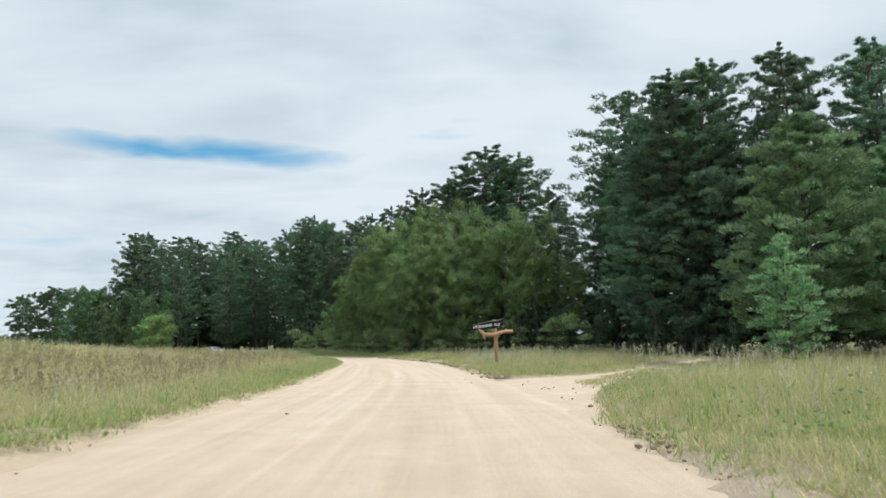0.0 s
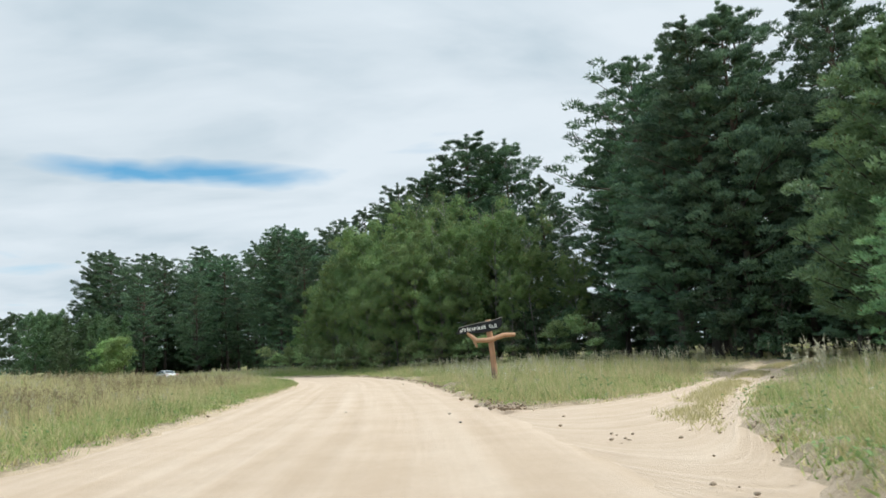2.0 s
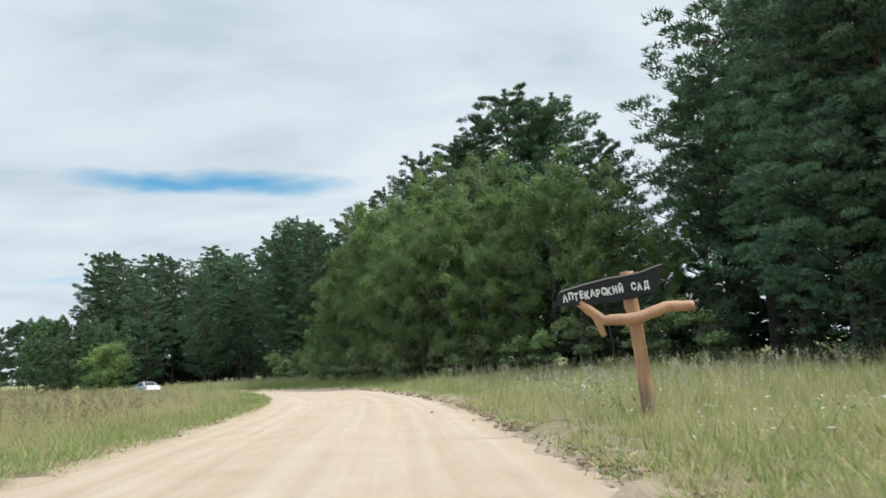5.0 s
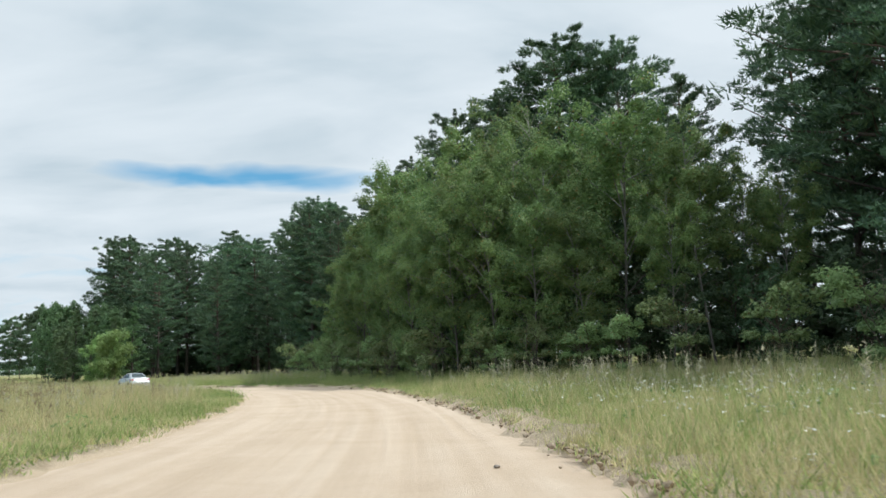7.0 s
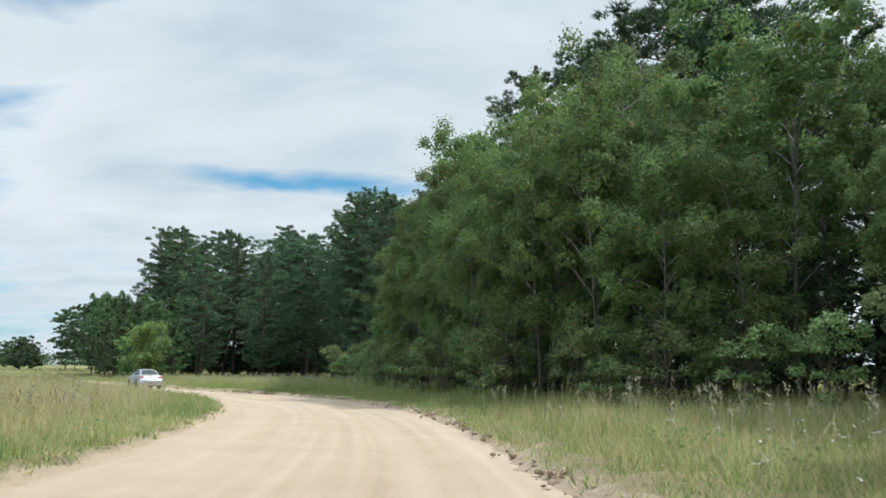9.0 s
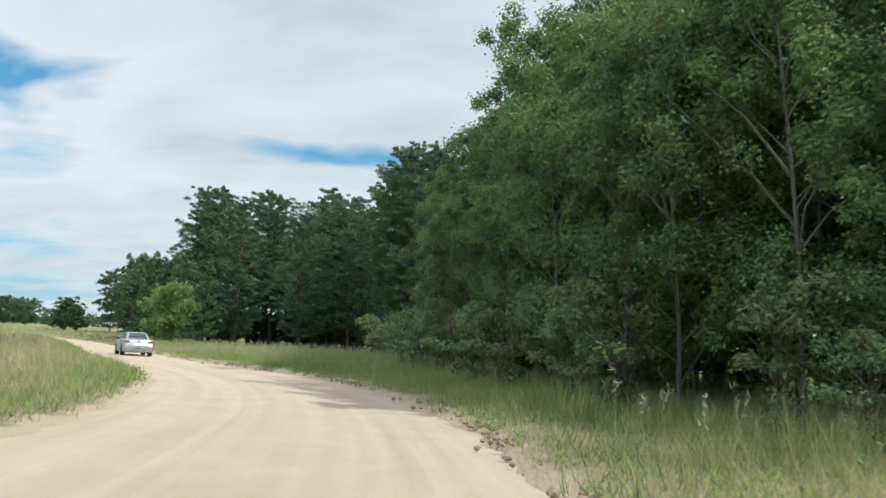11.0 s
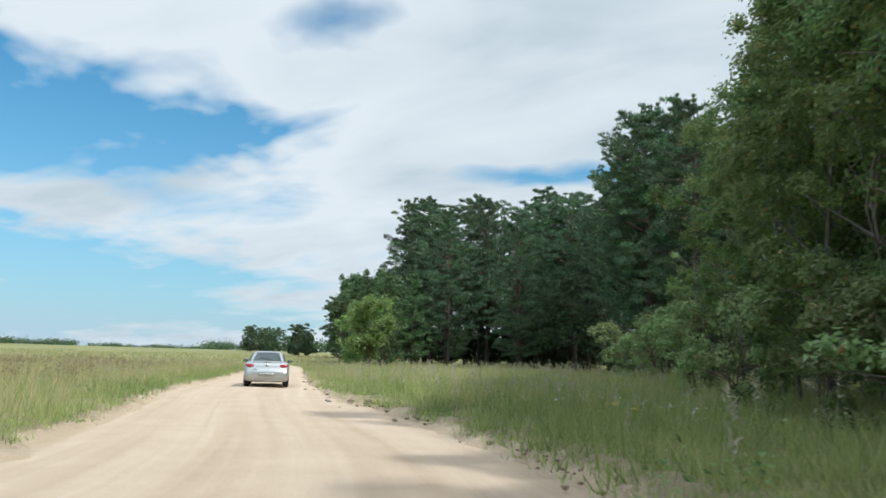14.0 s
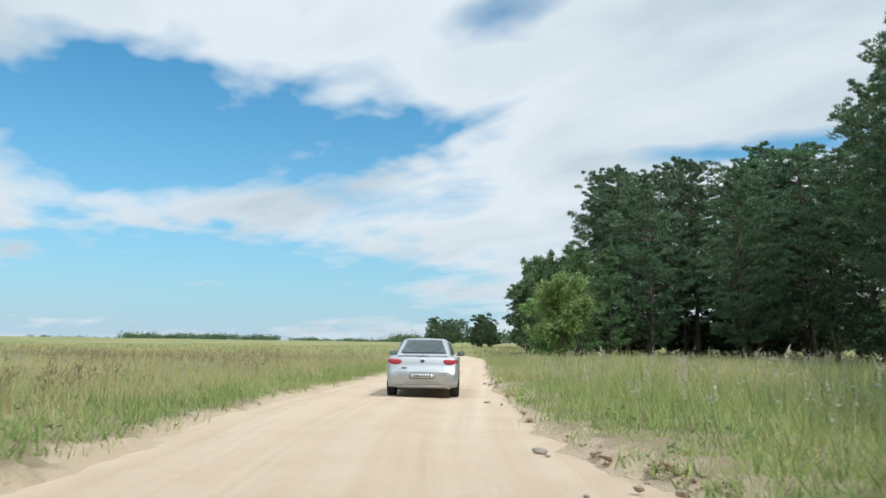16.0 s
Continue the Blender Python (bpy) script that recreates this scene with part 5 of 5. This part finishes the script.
def edge_zone(d, side, w, x, y):
    """Close-grown short grass just behind the road edges."""
    reach = np.where(side > 0, 4.5, 2.2)
    bare = np.where(side > 0, 0.0, 0.04)
    return (d > 0.05 + 0.3 * bare) * np.clip((d + 0.02 - bare) / 0.3 + 0.6 * wave(x, y, 2.1), 0, 1) * np.clip(1.6 - d / reach, 0, 1)


def edge_tall(d, side, x, y):
    return np.clip(0.13 + 0.06 * d, 0.1, 0.3) * (0.9 + 0.5 * wave(x, y, 1.4))


def far_zone(d, side, w, x, y):
    return (d > 0.6) * np.clip((w - 22) / 20, 0.0, 1)


add_grass("green_grass", [grass_layer(221, 42000, edge_zone, edge_tall, 0.022, (-14, 9), (5, 64), 6, 0.7), grass_layer(222, 46000, edge_zone, edge_tall, 0.022, (-46, 2), (64, 112), 6, 0.7), grass_layer(201, 310000, near_zone(True), tall, 0.014, tuft=6), grass_layer(202, 85000, mid_zone(True), tall, 0.028, (-90, 50), (-2, 150), 4),
                          grass_layer(203, 26000, lambda *a: 0.45 * far_zone(*a), tall, 0.13, (-190, 60), (-10, 280), 3)], GRASS_GREEN, "green meadow grass along the road edges")
add_grass("dry_grass", [grass_layer(223, 42000, edge_zone, edge_tall, 0.022, (-14, 9), (5, 64), 6, 0.7), grass_layer(211, 310000, near_zone(False), tall, 0.013, tuft=6), grass_layer(212, 95000, mid_zone(False), tall, 0.026, (-90, 50), (-2, 150), 4),
                        grass_layer(213, 36000, lambda *a: 0.55 * far_zone(*a), tall, 0.13, (-190, 60), (-10, 280), 3)], GRASS_DRY, "straw-coloured dry grass in the meadow")


# ---------------------------------------------------------------- stones and clods
STONE = plain("grey_brown_stone", (0.27, 0.23, 0.19), 0.9, scale=12.0, vary=0.3, bump=0.5)
CLOD = plain("dry_soil_clod", (0.30, 0.235, 0.165), 0.95, scale=14.0, vary=0.3, bump=0.8)


def lump(seed, r):
    g = np.random.default_rng(seed)
    bm = bmesh.new()
    bmesh.ops.create_icosphere(bm, subdivisions=2, radius=1)
    for v in bm.verts:
        k = 1 + 0.55 * noise.noise(v.co * 1.1 + Vector((seed, 0, 0))) + 0.18 * noise.noise(v.co * 3.5)
        v.co = Vector((v.co.x * r * k, v.co.y * r * 0.8 * k, v.co.z * r * 0.42 * k))
    return bm


for i, (x, y, r) in enumerate(((-22.87, 91.27, 0.085), (-27.96, 96.34, 0.07), (-22.65, 91.1, 0.035), (-21.2, 89.6, 0.03), (-0.87, 50.98, 0.06), (-0.9, 45.0, 0.045), (0.76, 25.5, 0.035), (0.9, 23.4, 0.04), (-2.1, 58.3, 0.08), (-2.9, 13.5, 0.04), (-1.6, 27.5, 0.035))):
    stone = new("stone", bm_mesh("stone", lump(i, r), STONE))
    stone.matrix_basis = pose(x, y, 0.025 + r * 0.22, 0, 0, i * 47)
    tagged(stone, "small grey-brown stone lying on the sandy road", "stone", "loose stones")


def clods():
    g = np.random.default_rng(5)
    base = bmesh.new()
    bmesh.ops.create_icosphere(base, subdivisions=1, radius=1)
    bv = np.array([v.co[:] for v in base.verts])
    bf = np.array([[v.index for v in f.verts] for f in base.faces])
    base.free()
    pieces = []
    lines = ((spline(WEST, 0.25), -1, 160), (east_after[east_after[:, 1] > 25], 1, 1300), (east_after[east_after[:, 1] < 11], 1, 300), (spline(TRACK_E, 0.25), 1, 60))
    for line, out, n in lines:
        line = upto(line)
        t = unit(np.gradient(line, axis=0))
        nrm = np.stack([t[:, 1], -t[:, 0]], 1) * out
        for k in g.integers(0, len(line), n):
            if wave(line[k, 0], line[k, 1], 0.8) < g.uniform(-0.8, 0.5):
                continue
            p = line[k] + nrm[k] * g.normal(0.22, 0.24)
            r = (0.012 + 0.055 * g.uniform(0, 1) ** 2.5) * (1.2 if out > 0 else 0.8)
            v = bv * (1 + g.normal(0, 0.16, (len(bv), 1))) * r * (1, g.uniform(0.6, 1.1), 0.62)
            pieces.append((v + (p[0], p[1], 0.05 + r * 0.3), bf))
        if out > 0:
            # heaps of crumbs where the edge has broken away
            for k in g.integers(0, len(line), n // 2):
                if wave(line[k, 0], line[k, 1], 0.6) < g.uniform(-0.4, 0.6):
                    continue
                heap = line[k] + nrm[k] * g.normal(0.28, 0.10)
                for _ in range(g.integers(7, 18)):
                    p = heap + g.normal(0, 0.13, 2)
                    r = g.uniform(0.015, 0.055)
                    v = bv * (1 + g.normal(0, 0.24, (len(bv), 1))) * r * (1, g.uniform(0.6, 1.2), 0.7)
                    pieces.append((v + (p[0], p[1], 0.08 + g.uniform(0, 0.06)), bf))
    # crumbs over the mouth of the track
    a, b = resample(TRACK_W_LINE, 100), resample(TRACK_E_LINE, 100)
    for _ in range(700):
        k, u = g.integers(5, 60), g.uniform(0.05, 0.95)
        p = a[k] * (1 - u) + b[k] * u
        if wave(p[0], p[1], 1.6) < g.uniform(-0.2, 0.9):
            continue
        r = g.uniform(0.008, 0.035)
        v = bv * (1 + g.normal(0, 0.22, (len(bv), 1))) * r * (1, g.uniform(0.6, 1.1), 0.6)
        pieces.append((v + (p[0], p[1], 0.045), bf))
    V, F = join(pieces)
    tagged(new("soil_clods", mesh_from("soil_clods", V, F, CLOD, smooth=False)), "crumbled clods of dry soil along the road edge", "soil", kind="stuff")


clods()


# ---------------------------------------------------------------- weeds and flowers
WEED_BROWN = grass_material("brown_dock", [(0.2, (0.15, 0.115, 0.055)), (0.6, (0.26, 0.20, 0.10)), (0.9, (0.38, 0.31, 0.17))], 0.3, 0.0)
SEED_PALE = grass_material("pale_seed_heads", [(0.2, (0.34, 0.33, 0.20)), (0.6, (0.50, 0.47, 0.32)), (0.9, (0.62, 0.58, 0.44))], 0.4, 0.0)
WEED_GREEN = grass_material("green_weeds", [(0.2, (0.12, 0.21, 0.06)), (0.6, (0.21, 0.32, 0.11)), (0.9, (0.31, 0.40, 0.16))], 0.4, 0.0)
PETAL_WHITE = plain("white_petals", (0.80, 0.80, 0.76), 0.7)
PETAL_YELLOW = plain("yellow_petals", (0.72, 0.58, 0.06), 0.7)


def stems(seed, points, heights, mat_name, head, spread_r=0.05, per=16, stalk=True, lean=0.12):
    """Upright stalks, each with a plume of small blades along its upper part."""
    g = np.random.default_rng(seed)
    n = len(points)
    way = unit(np.concatenate([g.normal(0, lean, (n, 2)), np.ones((n, 1))], 1))
    out = [blades(points, way, heights, 0.014, g)]
    u = g.uniform(1 - head, 1.0, (n, per))
    c = points[:, None] + way[:, None] * (heights[:, None] * u * 0.95)[..., None] + g.normal(0, spread_r, (n, per, 3)) * (1 - u + 0.25)[..., None]
    c = c.reshape(-1, 3)
    out.append(blades(c, unit(g.normal(0, 0.6, c.shape) + (0, 0, 0.8)), 0.09 * g.uniform(0.6, 1.4, len(c)), 0.022 * g.uniform(0.6, 1.4, len(c)), g))
    return join(out)


def sow(seed, count, xs, ys, chance):
    g, x, y = spread(seed, xs, ys, count)
    d, side = off_road(x, y)
    keep = g.uniform(0, 1, count) < chance(x, y, d, side)
    x, y, d = x[keep], y[keep], d[keep]
    return np.stack([x, y, land(x, y, d) - 0.03], 1), g


pts, g = sow(301, 56000, (-75, -4), (0, 150), lambda x, y, d, side: (side < 0) * (d > 2.2) * np.clip(wave(x, y, 0.23) * 1.2 + 0.16, 0, 1) * np.clip(1.4 - d / 40, 0, 1))
tagged(new("dock_weeds", mesh_from("dock_weeds", *stems(302, pts, g.uniform(0.45, 0.85, len(pts)), "", 0.55, 0.09, 13), WEED_BROWN)), "brown seeding dock stalks in the meadow", "weeds", kind="stuff")
pts, g = sow(303, 22000, (-50, 34), (5, 135), lambda x, y, d, side: (side > 0) * (d > 0.7) * np.clip(0.2 + 0.5 * wave(x, y, 0.31) + 0.2 * (y < 62), 0, 1))
tagged(new("seeding_grass", mesh_from("seeding_grass", *stems(304, pts, g.uniform(0.6, 1.15, len(pts)), "", 0.35, 0.035, 12), SEED_PALE)), "tall pale seeding grass at the wood's edge", "grass", kind="stuff")
pts, g = sow(307, 26000, (-70, -4), (0, 140), lambda x, y, d, side: (side < 0) * (d > 1.6) * np.clip(0.15 + wave(x, y, 0.45), 0, 1) * np.clip(1.3 - d / 30, 0, 1))
tagged(new("straw_stalks", mesh_from("straw_stalks", *stems(308, pts, g.uniform(0.45, 0.8, len(pts)), "", 0.4, 0.04, 8, lean=0.3), SEED_PALE)), "pale straw stalks scattered through the meadow", "grass", kind="stuff")


def track_crown():
    """Short straw and grass on the strip between the track's wheel ruts."""
    g = np.random.default_rng(331)
    a, b = resample(TRACK_W_LINE, 200), resample(TRACK_E_LINE, 200)
    k = g.integers(26, 200, 2800)
    u = g.normal(0.5, 0.10, len(k))
    p = a[k] * (1 - u)[:, None] + b[k] * u[:, None] + g.normal(0, 0.12, (len(k), 2))
    keep = wave(p[:, 0], p[:, 1], 0.9) > -0.35
    base = np.concatenate([p[keep], np.full((keep.sum(), 1), 0.05)], 1)
    base = np.repeat(base, 5, 0) + np.concatenate([g.normal(0, 0.05, (5 * keep.sum(), 2)), np.zeros((5 * keep.sum(), 1))], 1)
    way = unit(np.concatenate([g.normal(0, 0.5, (len(base), 2)), np.ones((len(base), 1))], 1))
    V, F = blades(base, way, g.uniform(0.06, 0.20, len(base)), 0.014, g)
    ob = new("track_grass", mesh_from("track_grass", V, F, GRASS_DRY, np.tile(((0.0, 0.0), (0.0, 0.0), (1.0, 1.0)), (len(V) // 3, 1))))
    tagged(ob, "short dry grass between the ruts of the track", "grass", kind="stuff")


track_crown()
pts, g = sow(305, 17000, (-55, 34), (3, 135), lambda x, y, d, side: (d > 0.15) * (d < np.where(side > 0, 7, 1.4)) * np.clip(0.12 + 0.6 * wave(x, y, 0.9), 0, 1))


def rosettes(seed, points):
    """Low leafy weeds: broad leaves in a loose clump."""
    g = np.random.default_rng(seed)
    n, per = len(points), 22
    size = np.repeat(g.uniform(0.06, 0.26, n), per)
    c = np.repeat(points, per, 0) + g.normal(0, 1, (n * per, 3)) * (size[:, None] * (0.9, 0.9, 0.5)) + np.stack([0 * size, 0 * size, size * 0.9 + 0.05], 1)
    return leaves(c, unit(g.normal(0, 0.5, c.shape) + (0, 0, 0.8)), 0.035 + size * 0.14, g)


tagged(new("leafy_weeds", mesh_from("leafy_weeds", *rosettes(306, pts), WEED_GREEN)), "low green leafy weeds beside the road", "weeds", kind="stuff")


def flower_patch(name, seed, count, spots, mat, label, up, size):
    g = np.random.default_rng(seed)
    where = np.array([spots[k] for k in g.integers(0, len(spots), count)])
    xy = where[:, :2] + g.normal(0, 1, (count, 2)) * where[:, 2:3]
    d, _ = off_road(xy[:, 0], xy[:, 1])
    xy, d = xy[d > 0.4], d[d > 0.4]
    top = land(xy[:, 0], xy[:, 1], d) + up * g.uniform(0.6, 1.15, len(d))
    c = np.concatenate([xy, top[:, None]], 1)
    c = np.repeat(c, 3, 0) + g.normal(0, size * 0.8, (len(c) * 3, 3)) * (1, 1, 0.25)
    tagged(new(name, mesh_from(name, *leaves(c, unit(g.normal(0, 0.25, c.shape) + (0, 0, 1)), size * g.uniform(0.7, 1.2, len(c)), g), mat)), label, "flowers", kind="stuff")


flower_patch("white_flowers", 311, 1100, [(2.4, 41, 0.9), (2.2, 48, 1.0), (3.2, 52, 1.2), (4.5, 51, 1.4), (5.5, 46, 1.6), (2.0, 57, 1.3), (3.2, 33.5, 1.3), (2.6, 45, 1.5), (4.0, 48, 1.8), (1.0, 52, 1.2), (3.6, 40, 1.2), (-18.5, 94, 1.0), (-16.5, 92.5, 1.2), (-20.5, 97.5, 1.5), (7.5, 16.5, 1.6), (-14, 87, 1.6)], PETAL_WHITE, "small white flowers among the roadside grass", 0.5, 0.026)
flower_patch("yellow_flowers", 312, 34, [(-7.2, 78.2, 0.22), (-13.2, 85.6, 0.16), (-8.0, 79.5, 0.3)], PETAL_YELLOW, "yellow tansy flowers in the shaded verge", 0.62, 0.035)
